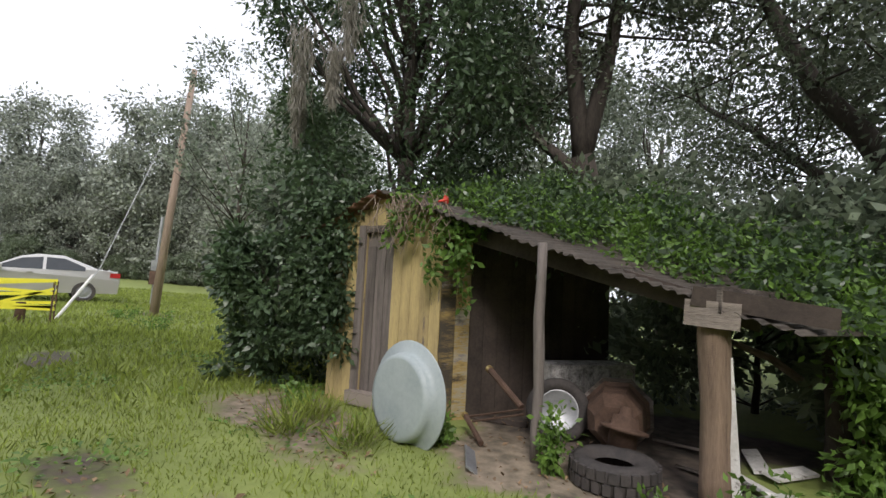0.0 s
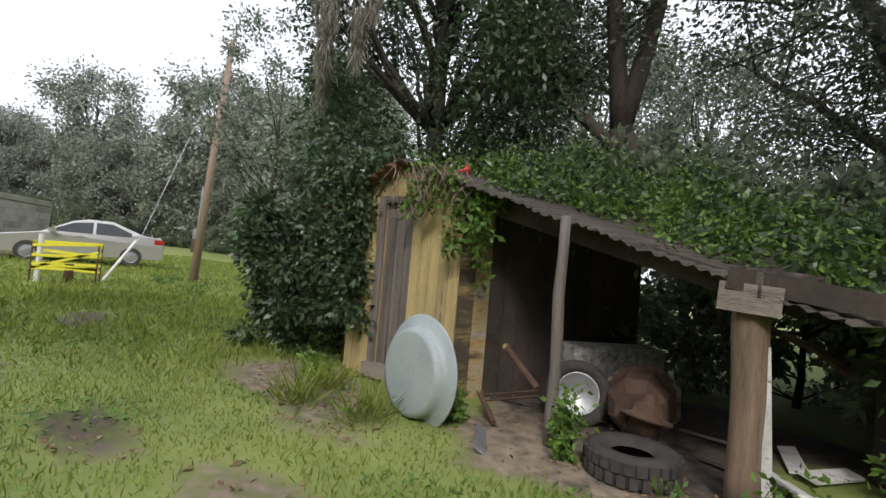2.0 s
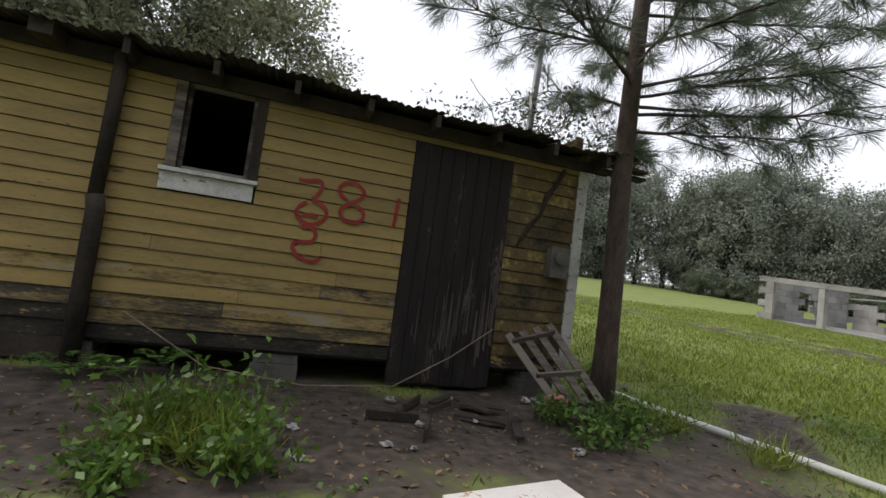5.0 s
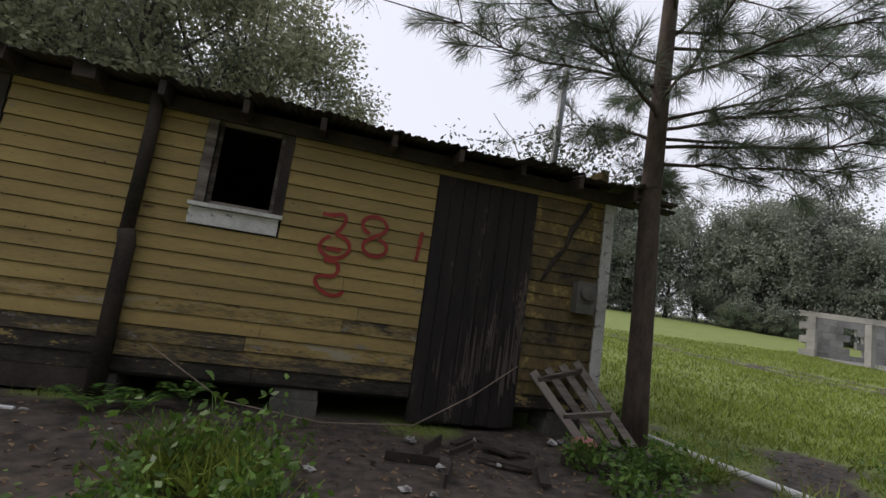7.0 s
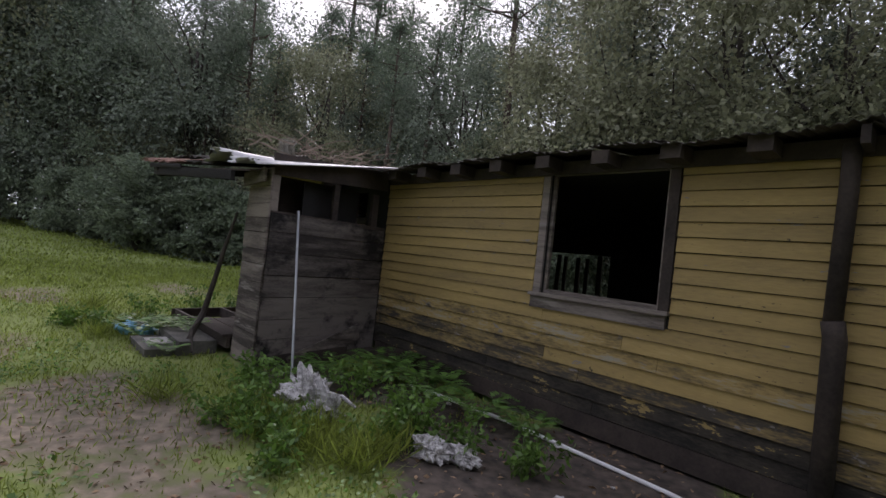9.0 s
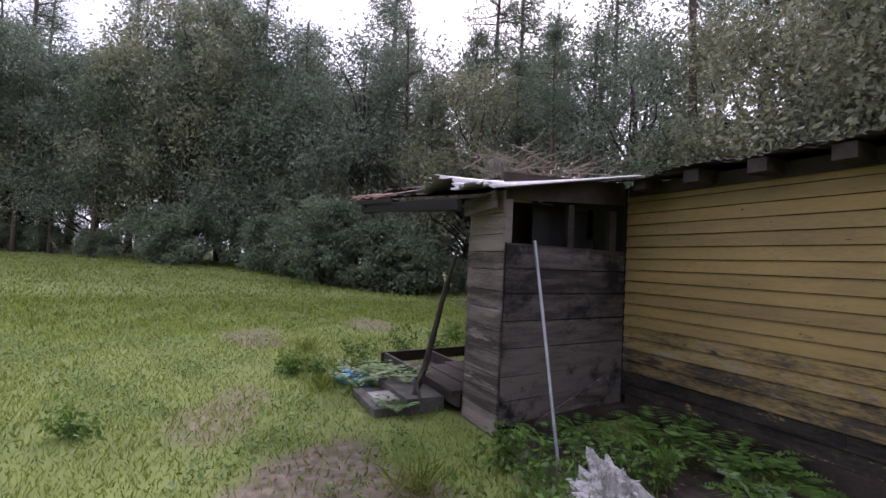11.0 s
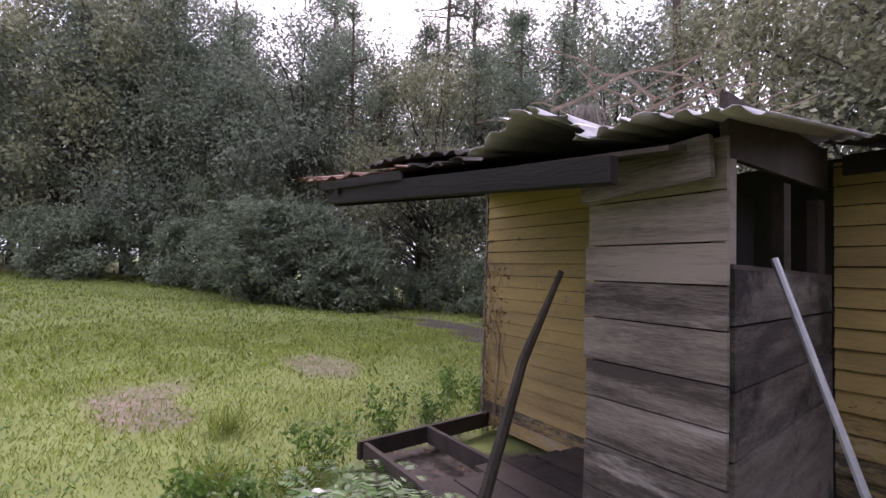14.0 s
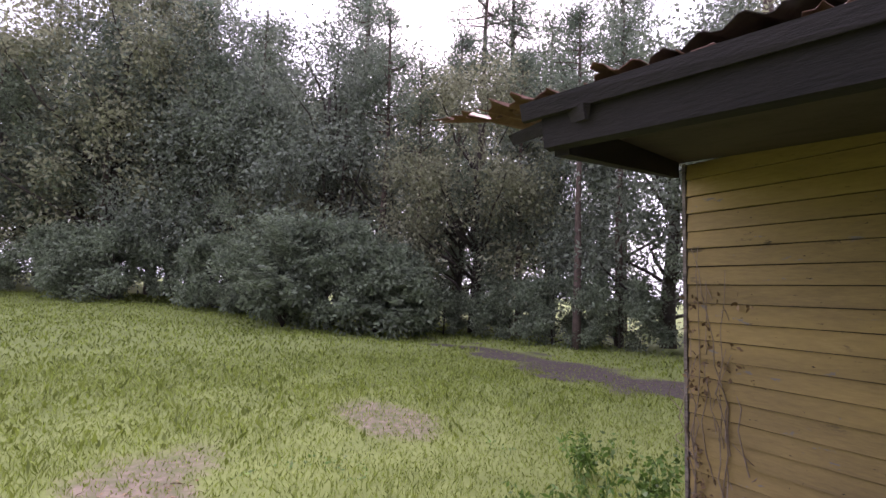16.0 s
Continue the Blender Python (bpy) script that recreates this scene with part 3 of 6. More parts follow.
for z, y0, y1 in ((2.62, -0.40, -0.06), (2.56, -0.3, 0.0)):
    part("eave_board", Geo().plank((0.1, (y0 + y1) / 2, z), (0.62 + random.uniform(-0.1, 0.1), (y0 + y1) / 2 - 0.06, z - 0.03), 0.14, 0.03, (0, 1, 0)), DARKW, house)
# piers
for x in (-9.3, -7.3, -4.9, -3.25, -0.5):
    part("pier", Geo().box(x, x + 0.42, 0.0, 0.4, -0.1, 0.13).box(x + 0.02, x + 0.41, 0.01, 0.39, 0.135, 0.24), PIER, house, "dark concrete block pier")
# added near-black sheet that paints the crawlspace's shade behind the piers
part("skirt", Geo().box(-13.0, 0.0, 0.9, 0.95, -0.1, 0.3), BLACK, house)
# meter socket and flue
part("meter_socket", Geo().box(-0.36, -0.14, -0.14, -0.03, 1.28, 1.62).lathe([(0.0, 0.06), (0.08, 0.05), (0.085, 0)], Matrix.Translation((-0.25, -0.14, 1.5)) @ Matrix.Rotation(radians(90), 4, "X"), 14), PIER, house, "dark grey electric meter socket")
part("service_mast", Geo().tube([(-0.55, 0.4, 2.6), (-0.5, 0.42, 4.0), (-0.44, 0.44, 4.9)], 0.045, 8), GREYMET, house, "grey metal service mast")
part("stain_board", Geo().tube([(-0.75, -0.032, 1.55), (-0.62, -0.034, 1.8), (-0.5, -0.034, 1.95), (-0.45, -0.034, 2.15), (-0.35, -0.034, 2.3), (-0.25, -0.034, 2.5)], [0.012, 0.03, 0.02, 0.035, 0.025, 0.03], 5), DARKW, house, "dark dead vine stem")


def stroke(pts, w=0.019):
    g = Geo()
    for sub in range(2):
        pts = [q for a, b in zip(pts, pts[1:]) for q in ((0.75 * a[0] + 0.25 * b[0], 0.75 * a[1] + 0.25 * b[1]), (0.25 * a[0] + 0.75 * b[0], 0.25 * a[1] + 0.75 * b[1]))]
    k = len(pts)
    for i, q in enumerate(pts):
        a, c = pts[max(0, i - 1)], pts[min(k - 1, i + 1)]
        d = Vector((c[0] - a[0], c[1] - a[1])).normalized()
        o = Vector((-d.y, d.x)) * w * random.uniform(0.8, 1.1)
        y = -0.034 - 0.00015 * i
        g.v += [(q[0] - o.x, y, q[1] - o.y), (q[0] + o.x, y, q[1] + o.y)]
    g.f = [(2 * i, 2 * i + 2, 2 * i + 3, 2 * i + 1) for i in range(k - 1)]
    return g


# sprayed figures: 7 over 6, 2, then 8 and 1
for pts in ([(-3.11, 1.87), (-3.0, 1.85), (-2.87, 1.89), (-2.84, 1.83), (-2.89, 1.72), (-2.95, 1.67)],
            [(-2.93, 1.68), (-3.03, 1.62), (-3.06, 1.53), (-2.98, 1.46), (-2.87, 1.45), (-2.77, 1.53), (-2.78, 1.62), (-2.87, 1.68), (-2.95, 1.68)], [(-3.03, 1.52), (-2.93, 1.55), (-2.80, 1.52)],
            [(-3.02, 1.42), (-2.94, 1.43), (-2.86, 1.42), (-2.84, 1.33), (-2.89, 1.28), (-3.02, 1.28), (-3.05, 1.22), (-2.97, 1.13), (-2.86, 1.10), (-2.78, 1.13), (-2.78, 1.18)],
            [(-2.56, 1.72), (-2.68, 1.78), (-2.69, 1.87), (-2.58, 1.93), (-2.46, 1.88), (-2.44, 1.79), (-2.56, 1.72), (-2.66, 1.65), (-2.64, 1.56), (-2.52, 1.52), (-2.42, 1.58), (-2.43, 1.67), (-2.56, 1.72)], [(-2.09, 1.91), (-2.10, 1.75), (-2.13, 1.43)]):
    part("sprayed_figure", stroke(pts), RED, house, "red spray-painted figure")

# ---- porch closet and porch ----
porch = thing("porch", "collapsing porch with a grey plank closet and rusted tin roof", "porch", (-11, -1.2, 0))
A, I = Vector((-9.62, -1.9, 0)), Vector((-9.9, -0.04, 0))
z = 0.02
while z < 2.2:
    h = random.uniform(0.17, 0.22)
    part("plank", Geo().plank((-9.60, -1.9 - random.uniform(0, 0.006), z + h / 2), (-10.28 + random.uniform(-0.015, 0.015), -1.9, z + h / 2), h - 0.008, 0.022), BARN, porch)
    z += h
z = 0.12
while z < 1.84:
    h = min(random.uniform(0.2, 0.28), 1.88 - z)
    part("plank", Geo().plank((-9.60 + random.uniform(0, 0.006), -1.88, z + h / 2), (-9.88, -0.03, z + h / 2 + random.uniform(-0.01, 0.01)), h - 0.01, 0.022), BURNTBARN, porch)
    z += h
part("corner_post", Geo().box(-9.68, -9.62, -1.885, -1.80, 1.88, 2.36), BARN, porch)
part("window_stud", Geo().box(-9.83, -9.77, -0.98, -0.90, 1.88, 2.36), DARKW, porch)
part("window_stud", Geo().box(-9.91, -9.85, -0.3, -0.2, 1.88, 2.36), DARKW, porch)
part("window_rail", Geo().plank((-9.63, -1.88, 1.87), (-9.9, -0.04, 1.87), 0.05, 0.07), DARKW, porch)
part("header", Geo().plank((-9.62, -1.9, 2.45), (-9.9, -0.04, 2.58), 0.26, 0.03), DARKW, porch)
part("inner_shutter", Geo().plank((-9.92, -1.35, 2.1), (-10.2, -0.35, 2.1), 0.5, 0.02), BLACK, porch)
part("gable_board", Geo().plank((-9.62, -1.99, 2.31), (-10.25, -1.99, 2.27), 0.17, 0.03), BARN, porch)
part("closet_back", Geo().box(-10.26, -10.22, -1.88, -0.3, 0.1, 2.4), DARKW, porch)
part("closet_floor", Geo().box(-10.24, -9.7, -1.86, -0.02, 0.02, 0.12), DARKW, porch)
part("fallen_board", Geo().plank((-9.52, -1.5, 0.05), (-9.72, -0.4, 0.4), 0.22, 0.02), BARN, porch)
part("fallen_board", Geo().plank((-9.5, -1.7, 0.1), (-9.66, -0.6, 0.12), 0.18, 0.02), DARKW, porch)
part("beam", Geo().plank((-9.85, -2.28, 2.25), (-12.15, -2.6, 2.38), 0.11, 0.05, rough=0.01), FASCIA, porch)
part("beam", Geo().plank((-12.1, -2.58, 2.36), (-13.12, -0.4, 2.82), 0.13, 0.05), FASCIA, porch)
part("door_jamb", Geo().box(-11.335, -11.25, -0.36, -0.02, 0.1, 2.6), DARKW, porch)
part("door_head", Geo().plank((-11.3, 0.0, 2.0), (-10.4, 0.0, 2.0), 0.1, 0.05), DARKW, porch)
part("porch_ceiling", Geo().hexa([(-12.1, -2.5, 2.42), (-9.7, -2.15, 2.32), (-9.86, -0.1, 2.70), (-13.1, -0.36, 2.87), (-12.1, -2.5, 2.44), (-9.7, -2.15, 2.34), (-9.86, -0.1, 2.72), (-13.1, -0.36, 2.89)]), DARKW, porch)
E0, E1 = Vector((-9.42, -2.12, 2.38)), Vector((-12.55, -2.72, 2.55))
T0, T1 = Vector((-9.75, 0.05, 2.80)), Vector((-13.35, -0.1, 2.98))
for k, m in enumerate((TIN, TIN, DARKTIN, RUST, RUST)):
    a, b = E0.lerp(E1, k / 5 - 0.02), E0.lerp(E1, (k + 1.05) / 5)
    c, d = T0.lerp(T1, k / 5 - 0.02), T0.lerp(T1, (k + 1.05) / 5)
    o = Vector((0, random.uniform(-0.06, 0.06), random.uniform(-0.01, 0.02)))
    g = corrugated(Geo(), b + o, a + o, c, d, 7, 0.015, 8, 0.03, (-0.05, -0.17, 0.02, 0.03, 0.02)[k])
    solid(part("roof_sheet", g, m, porch, "curled pale corrugated sheet" if k < 2 else "rusted corrugated roof sheet", True))
g = corrugated(Geo(), (-12.0, -2.45, 2.58), (-10.9, -2.3, 2.52), (-10.8, -0.9, 2.86), (-12.1, -1.0, 2.92), 9, 0.015, 6, 0.02, -0.03)
solid(part("roof_sheet", g, DARKTIN, porch, "loose blackened roof sheet", True))
for a, b, c, d, m in (((-12.75, -2.62, 2.60), (-11.9, -2.5, 2.52), (-11.8, -1.5, 2.74), (-12.7, -1.6, 2.80), RUST), ((-13.0, -1.9, 2.72), (-12.3, -2.2, 2.66), (-12.2, -0.9, 2.88), (-13.1, -0.8, 2.92), DARKTIN)):
    solid(part("roof_sheet", corrugated(Geo(), a, b, c, d, 8, 0.014, 6, 0.07, 0.03), m, porch, "ragged loose roof sheet", True))
for a, b, w in (((-12.2, -2.66, 2.44), (-11.2, -2.5, 2.40), 0.05), ((-12.45, -2.5, 2.45), (-11.95, -2.62, 2.38), 0.04), ((-12.6, -1.9, 2.56), (-12.1, -2.6, 2.43), 0.07)):
    part("splintered_lath", Geo().plank(a, b, w, 0.02, rough=0.012), FASCIA, porch)
# deck frame, half without boards
for a, b in (((-10.3, -1.95, 0.2), (-12.75, -1.95, 0.16)), ((-10.3, -1.2, 0.2), (-12.9, -1.2, 0.17)), ((-12.8, -2.0, 0.16), (-13.0, -0.2, 0.18)), ((-11.6, -1.95, 0.18), (-11.6, -0.1, 0.2)), ((-10.3, -0.12, 0.2), (-13.0, -0.12, 0.2))):
    part("joist", Geo().plank(a, b, 0.16, 0.045), DARKW, porch)
for k in range(6):
    y = -1.9 + k * 0.3
    part("deck_board", Geo().plank((-10.3, y, 0.28), (-11.55 - random.uniform(0, 0.25), y + random.uniform(-0.03, 0.03), 0.265), 0.27, 0.03, (0, 1, 0)), DARKW, porch)
steps = thing("steps", "two low dark concrete steps littered with leaves", "steps", (-11.1, -2.5, 0))
part("step", Geo().box(-11.55, -10.55, -2.45, -2.0, -0.05, 0.17), PIER, steps)
part("step", Geo().box(-11.5, -10.6, -2.8, -2.46, -0.05, 0.075), PIER, steps)
part("slab", Geo().box(-11.15, -10.75, -2.72, -2.4, 0.076, 0.115, Matrix.Translation((0, 0, 0))), BLOCK, steps, "pale paving slab")
solo("leaning_pole", Geo().tube([(-8.85, -1.76, 0.0), (-9.22, -1.65, 0.97), (-9.585, -1.55, 1.93)], 0.016, 8), GREYMET, "thin grey metal pole leaning on the closet", "pole")
solo("dead_branch", Geo().tube([(-10.72, -2.3, 0.14), (-10.82, -2.12, 0.5), (-10.72, -2.06, 0.95), (-10.62, -2.02, 1.35), (-10.38, -1.99, 1.85)], [0.035, 0.04, 0.033, 0.028, 0.015], 7).tube([(-10.81, -2.12, 0.45), (-10.65, -2.3, 0.3), (-10.35, -2.35, 0.08)], [0.03, 0.02, 0.012], 6), BARK, "crooked dead branch leaning on the porch", "branch")

# ---- tumbledown shed ----
SZ = -0.15
L, C, B = Vector((1.83, -6.36, 0)), Vector((0.55, -7.0, 0)), Vector((0.25, -8.95, 0))
BL = L + (B - C)
P1, P2, P3 = Vector((-0.62, -7.17, 0)), Vector((-1.62, -7.72, 0)), Vector((-1.75, -9.1, 0))
shed = thing("shed", "overgrown yellow plank shed with an open lean-to", "shed", (0.3, -7.8, SZ))


def at_z(p, z):
    return Vector((p.x, p.y, z))


def roof_z(p):
    """The height of the shed roof: a ridge over the front wall's middle, falling towards the lean-to."""
    d = (p - C).dot((C - L).normalized())
    r = -0.72
    return 2.06 - 0.33 * (d - r) if d > r else 2.06 - 0.42 * (r - d)


fd = (C - L).normalized()
fn = Vector((fd.y, -fd.x, 0))
if fn.dot(Vector((-3.3, -4.7, 0)) - C) < 0:
    fn = -fn
nb = 12
for k in range(nb):
    a, b = L.lerp(C, k / nb), L.lerp(C, (k + 0.96) / nb)
    m = (a + b) / 2
    top = roof_z(m) - 0.04
    u = (k + 0.5) / nb
    if 0.30 < u < 0.62:
        if top > 1.66:
            part("plank", Geo().plank(at_z(m, 1.66), at_z(m, top), (b - a).length, 0.022, fd), PALEYELLOW, shed)
        continue
    part("plank", Geo().plank(at_z(m, SZ - 0.03), at_z(m, top), (b - a).length, 0.022, fd), PALEYELLOW, shed)
dm = L.lerp(C, 0.46)
sdoor = part("door", Geo().plank(at_z(dm - fn * 0.03, SZ + 0.12), at_z(dm - fn * 0.03, 1.64), 0.40, 0.02, fd), BARNV, shed, "grey weathered plank door, closed")
for s in (-0.13, 0.0, 0.13):
    part("plank", Geo().plank(at_z(dm + fd * s - fn * 0.012, SZ + 0.13), at_z(dm + fd * s - fn * 0.012, 1.63 - abs(s)), 0.12, 0.012, fd), BARNV, sdoor)
part("door_post", Geo().plank(at_z(dm - fd * 0.24 + fn * 0.02, SZ), at_z(dm - fd * 0.24 + fn * 0.02, 1.72), 0.09, 0.04, fd), BARNV, shed, "grey door post")
part("threshold", Geo().plank(at_z(dm - fd * 0.27 + fn * 0.06, SZ + 0.1), at_z(dm + fd * 0.2 + fn * 0.06, SZ + 0.1), 0.13, 0.12), BARN, shed)
part("lintel", Geo().plank(at_z(dm - fd * 0.28 + fn * 0.02, 1.68), at_z(dm + fd * 0.28 + fn * 0.02, 1.68), 0.07, 0.03), BARN, shed)
# first two planks dull yellow, the others and the back wall much darker
for k in range(13):
    a, b = C.lerp(B, k / 13), C.lerp(B, (k + 0.97) / 13)
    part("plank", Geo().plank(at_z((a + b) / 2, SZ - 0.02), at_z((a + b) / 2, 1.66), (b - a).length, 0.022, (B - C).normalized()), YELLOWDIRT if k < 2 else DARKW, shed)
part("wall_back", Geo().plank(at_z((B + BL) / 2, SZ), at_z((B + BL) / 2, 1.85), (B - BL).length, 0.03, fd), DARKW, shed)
part("wall_side", Geo().plank(at_z((L + BL) / 2, SZ), at_z((L + BL) / 2, 1.5), (BL - L).length, 0.03, (B - C).normalized()), PALEYELLOW, shed)


def rough_post(p, top, r, name="post", m=POSTW, lean=(0, 0)):
    g = Geo()
    pts, rad = [], []
    for i in range(7):
        t = i / 6
        pts.append(at_z(p, SZ - 0.05 + (top - SZ + 0.05) * t) + Vector((lean[0] * t + random.uniform(-0.012, 0.012), lean[1] * t + random.uniform(-0.012, 0.012), 0)))
        rad.append(r * random.uniform(0.9, 1.08))
    return part(name, g.tube(pts, rad, 9), m, shed, "", True)


rough_post(P1, 1.47, 0.04, m=BARNV)
rough_post(P2, 1.08, 0.095)
part("splinter", Geo().plank(at_z(P2 + fd * 0.12, SZ), at_z(P2 + fd * 0.07, 0.75), 0.05, 0.03, fd), WHITEP, shed)
rough_post(P3, 1.05, 0.1, m=DARKW)
PB = B + (P2 - C) * 0.45
rough_post(PB, 1.4, 0.03, m=DARKW)
part("beam", Geo().plank(at_z(C - fd * 0.05 + fn * 0.02, roof_z(C) - 0.12), at_z(P2 + fd * 0.25, roof_z(P2) - 0.09), 0.14, 0.06), DARKW, shed)
part("beam", Geo().plank(at_z(P2 - fn * -0.12, 1.10), at_z(P3 + (P3 - P2) * 0.05, 1.08), 0.16, 0.09), BARN, shed)
part("beam", Geo().plank(at_z(P2 - fd * 0.12 + fn * 0.12, 1.12), at_z(P2 + fd * 0.6 + fn * 0.03, 1.02), 0.12, 0.05), DARKW, shed)
part("block", Geo().plank(at_z(P2 - fd * 0.16 + fn * 0.11, 1.02), at_z(P2 + fd * 0.14 + fn * 0.11, 1.0), 0.16, 0.05), BARN, shed)
dep = (B - C) * 1.05
R0 = C - fd * 0.72
for k in range(5):
    a, b = R0.lerp(P2 + fd * 0.42, k / 5), R0.lerp(P2 + fd * 0.42, (k + 1.04) / 5)
    p, q = a + fn * (0.16 + random.uniform(-0.03, 0.03)), b + fn * (0.16 + random.uniform(-0.03, 0.03))
    g = corrugated(Geo(), at_z(p, roof_z(a)), at_z(q, roof_z(b)), at_z(b + dep, roof_z(b) + 0.02), at_z(a + dep, roof_z(a) + 0.02), 8, 0.012, 5, 0.01, 0.02)
    solid(part("roof_sheet", g, DARKTIN, shed, "dark corrugated roof sheet", True))
a, b = R0, L - fd * 0.42
g = corrugated(Geo(), at_z(b + fn * 0.16, roof_z(b)), at_z(a + fn * 0.16, roof_z(a)), at_z(a + dep, roof_z(a)), at_z(b + dep, roof_z(b)), 10, 0.012, 5, 0.01)
solid(part("roof_sheet", g, RUST, shed, "rusty corrugated roof sheet", True))
for k in range(4):
    c0 = R0 + fd * (0.3 + k * 0.75)
    part("rafter", Geo().plank(at_z(c0, roof_z(c0) - 0.07), at_z(c0 + dep, roof_z(c0) - 0.06), 0.09, 0.04), DARKW, shed)


# ---- trees ----
def tube_tree(geo, base, tip, r0, r1, wob=0.2, seg=7, n=8):
    base, tip = Vector(base), Vector(tip)
    pts, rad = [], []
    off = Vector((0, 0, 0))
    for i in range(seg + 1):
        t = i / seg
        pts.append(base.lerp(tip, t) + off * math.sin(t * math.pi))
        off += Vector((random.uniform(-wob, wob), random.uniform(-wob, wob), random.uniform(-wob, wob) * 0.3))
        rad.append(r0 + (r1 - r0) * t)
    geo.tube(pts, rad, n)
    return pts


def broad_tree(name, label, height, spread, trunk_r, clumps, per, leaf, material, seed, low=0.25, lean=(0, 0), category="tree", clump_r=0.16, squash=1.0, aspect=0.5):
    """A tapered trunk with limbs to leafy clumps; the crown has an uneven outline."""
    random.seed(seed)
    t = thing(name, label, category)
    g = Geo()
    top = Vector((lean[0], lean[1], height * 0.82))
    trunk = tube_tree(g, (0, 0, -0.2), top, trunk_r, trunk_r * 0.25, trunk_r * 0.6, 8, 9)
    centres, radii = [], []
    for k in range(clumps):
        h = low + (1 - low) * random.random() ** 0.85
        rr = spread * math.sqrt(max(0.05, 1 - ((h - 0.5) / 0.62) ** 2)) * random.uniform(0.25, 1.05) ** 0.6
        an = random.uniform(0, 2 * math.pi)
        c = Vector((lean[0] * h + rr * math.cos(an), lean[1] * h + rr * math.sin(an) * squash, h * height))
        centres.append(c)
        radii.append(height * clump_r * random.uniform(0.5, 1.1))
        if k % 3 == 0:
            s = trunk[min(len(trunk) - 1, max(1, int(h * 0.75 * len(trunk))))]
            tube_tree(g, s, c, trunk_r * 0.28, trunk_r * 0.05, trunk_r * 0.8, 5, 5)
    part("trunk", g, BARK, t, "", True)
    part("crown", card_mesh("crown", leaves_at([tuple(c) for c in centres], radii, per, leaf, seed, aspect=aspect), material), None, t)
    return t


def pine_tree(name, label, height, trunk_r, seed, crown_from=0.6, spread=2.2, tufts=140, needle=0.35):
    """A bare straight trunk with whorls of tufted branches near its top."""
    random.seed(seed)
    t = thing(name, label, "tree")
    g = Geo()
    pts = tube_tree(g, (0, 0, -0.2), (random.uniform(-0.4, 0.4), random.uniform(-0.4, 0.4), height), trunk_r, trunk_r * 0.2, 0.06, 8, 8)
    cs = []
    for k in range(30):
        h = crown_from + (1 - crown_from) * random.random()
        an = random.uniform(0, 6.28)
        ln = spread * (1.15 - h) / (1.15 - crown_from) * random.uniform(0.5, 1.1)
        s = Vector(pts[-1]) * h
        e = s + Vector((math.cos(an) * ln, math.sin(an) * ln, random.uniform(-0.2, 0.6)))
        tube_tree(g, s, e, trunk_r * 0.2, 0.015, 0.1, 4, 4)
        for q in range(max(2, tufts // 30)):
            cs.append(tuple(s.lerp(e, random.uniform(0.4, 1.0)) + Vector((random.uniform(-0.3, 0.3), random.uniform(-0.3, 0.3), random.uniform(-0.1, 0.3)))))
    part("trunk", g, PINEBARK, t, "", True)
    part("crown", card_mesh("crown", leaves_at(cs, [0.35] * len(cs), 26, needle, seed, -0.2, 0.12), NEEDLE), None, t)
    return t


def place(proto, x, y, s=1.0, turn=0.0, dz=0.0, first=False):
    m = pose(x, y, gz(x, y) + dz, 0, 0, turn)
    if first:
        proto.matrix_basis = m @ Matrix.Scale(s, 4)
        return proto
    ob = copy_thing(proto, m)
    ob.scale = (s, s, s)
    return ob


def along(poly, step, jitter):
    out = []
    for (a, b), (c, d) in zip(poly, poly[1:]):
        k = max(1, int(math.hypot(c - a, d - b) / step))
        for i in range(k):
            t = (i + random.uniform(0.1, 0.9)) / k
            out.append((a + (c - a) * t + random.uniform(-jitter, jitter), b + (d - b) * t + random.uniform(-jitter, jitter)))
    return out


random.seed(11)
FAR_LINE = [(-30, 72), (0, 68), (22, 62), (36, 56), (47, 46), (58, 30), (63, 16), (58, 4), (50, -6), (42, -12), (30, -14)]
far = [broad_tree("far_tree", "tall haze-greyed green tree at the edge of the field", 13, 4.6, 0.3, 100, 170, 0.3, LEAF_FAR, 40 + k, 0.05, category="tree", clump_r=0.085) for k in range(4)]
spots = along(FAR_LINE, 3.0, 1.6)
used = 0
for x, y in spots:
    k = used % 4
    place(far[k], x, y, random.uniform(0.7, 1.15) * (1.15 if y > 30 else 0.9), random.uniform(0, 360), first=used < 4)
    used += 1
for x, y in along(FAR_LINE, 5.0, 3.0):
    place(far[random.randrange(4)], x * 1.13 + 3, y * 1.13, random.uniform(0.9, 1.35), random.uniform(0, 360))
random.seed(12)
WOOD_LINE = [(-58, -34), (-52, -16), (-44, -3), (-36, 6), (-28, 12), (-21, 13.5), (-13, 13), (-7, 14.5)]
wood = [broad_tree("wood_tree", "dense oak tree at the edge of the woods", 10, 3.6, 0.26, 90, 300, 0.15, (LEAF_MID, LEAF_UNDER, LEAF_OLIVE, LEAF_MID)[k], 60 + k, (0.06, 0.22, 0.15, 0.3)[k], category="tree", clump_r=0.09) for k in range(4)]
used = 0
for x, y in along(WOOD_LINE, 2.7, 1.0):
    k = used % 4
    place(wood[k], x, y, random.uniform(0.75, 1.4) * (1.35 if x < -36 else 1.0), random.uniform(0, 360), first=used < 4)
    used += 1
for x, y in along(WOOD_LINE[:6], 6.5, 2.0):
    place(wood[random.randrange(4)], x * 1.15 - 2, y + 5, random.uniform(1.3, 1.9), random.uniform(0, 360))
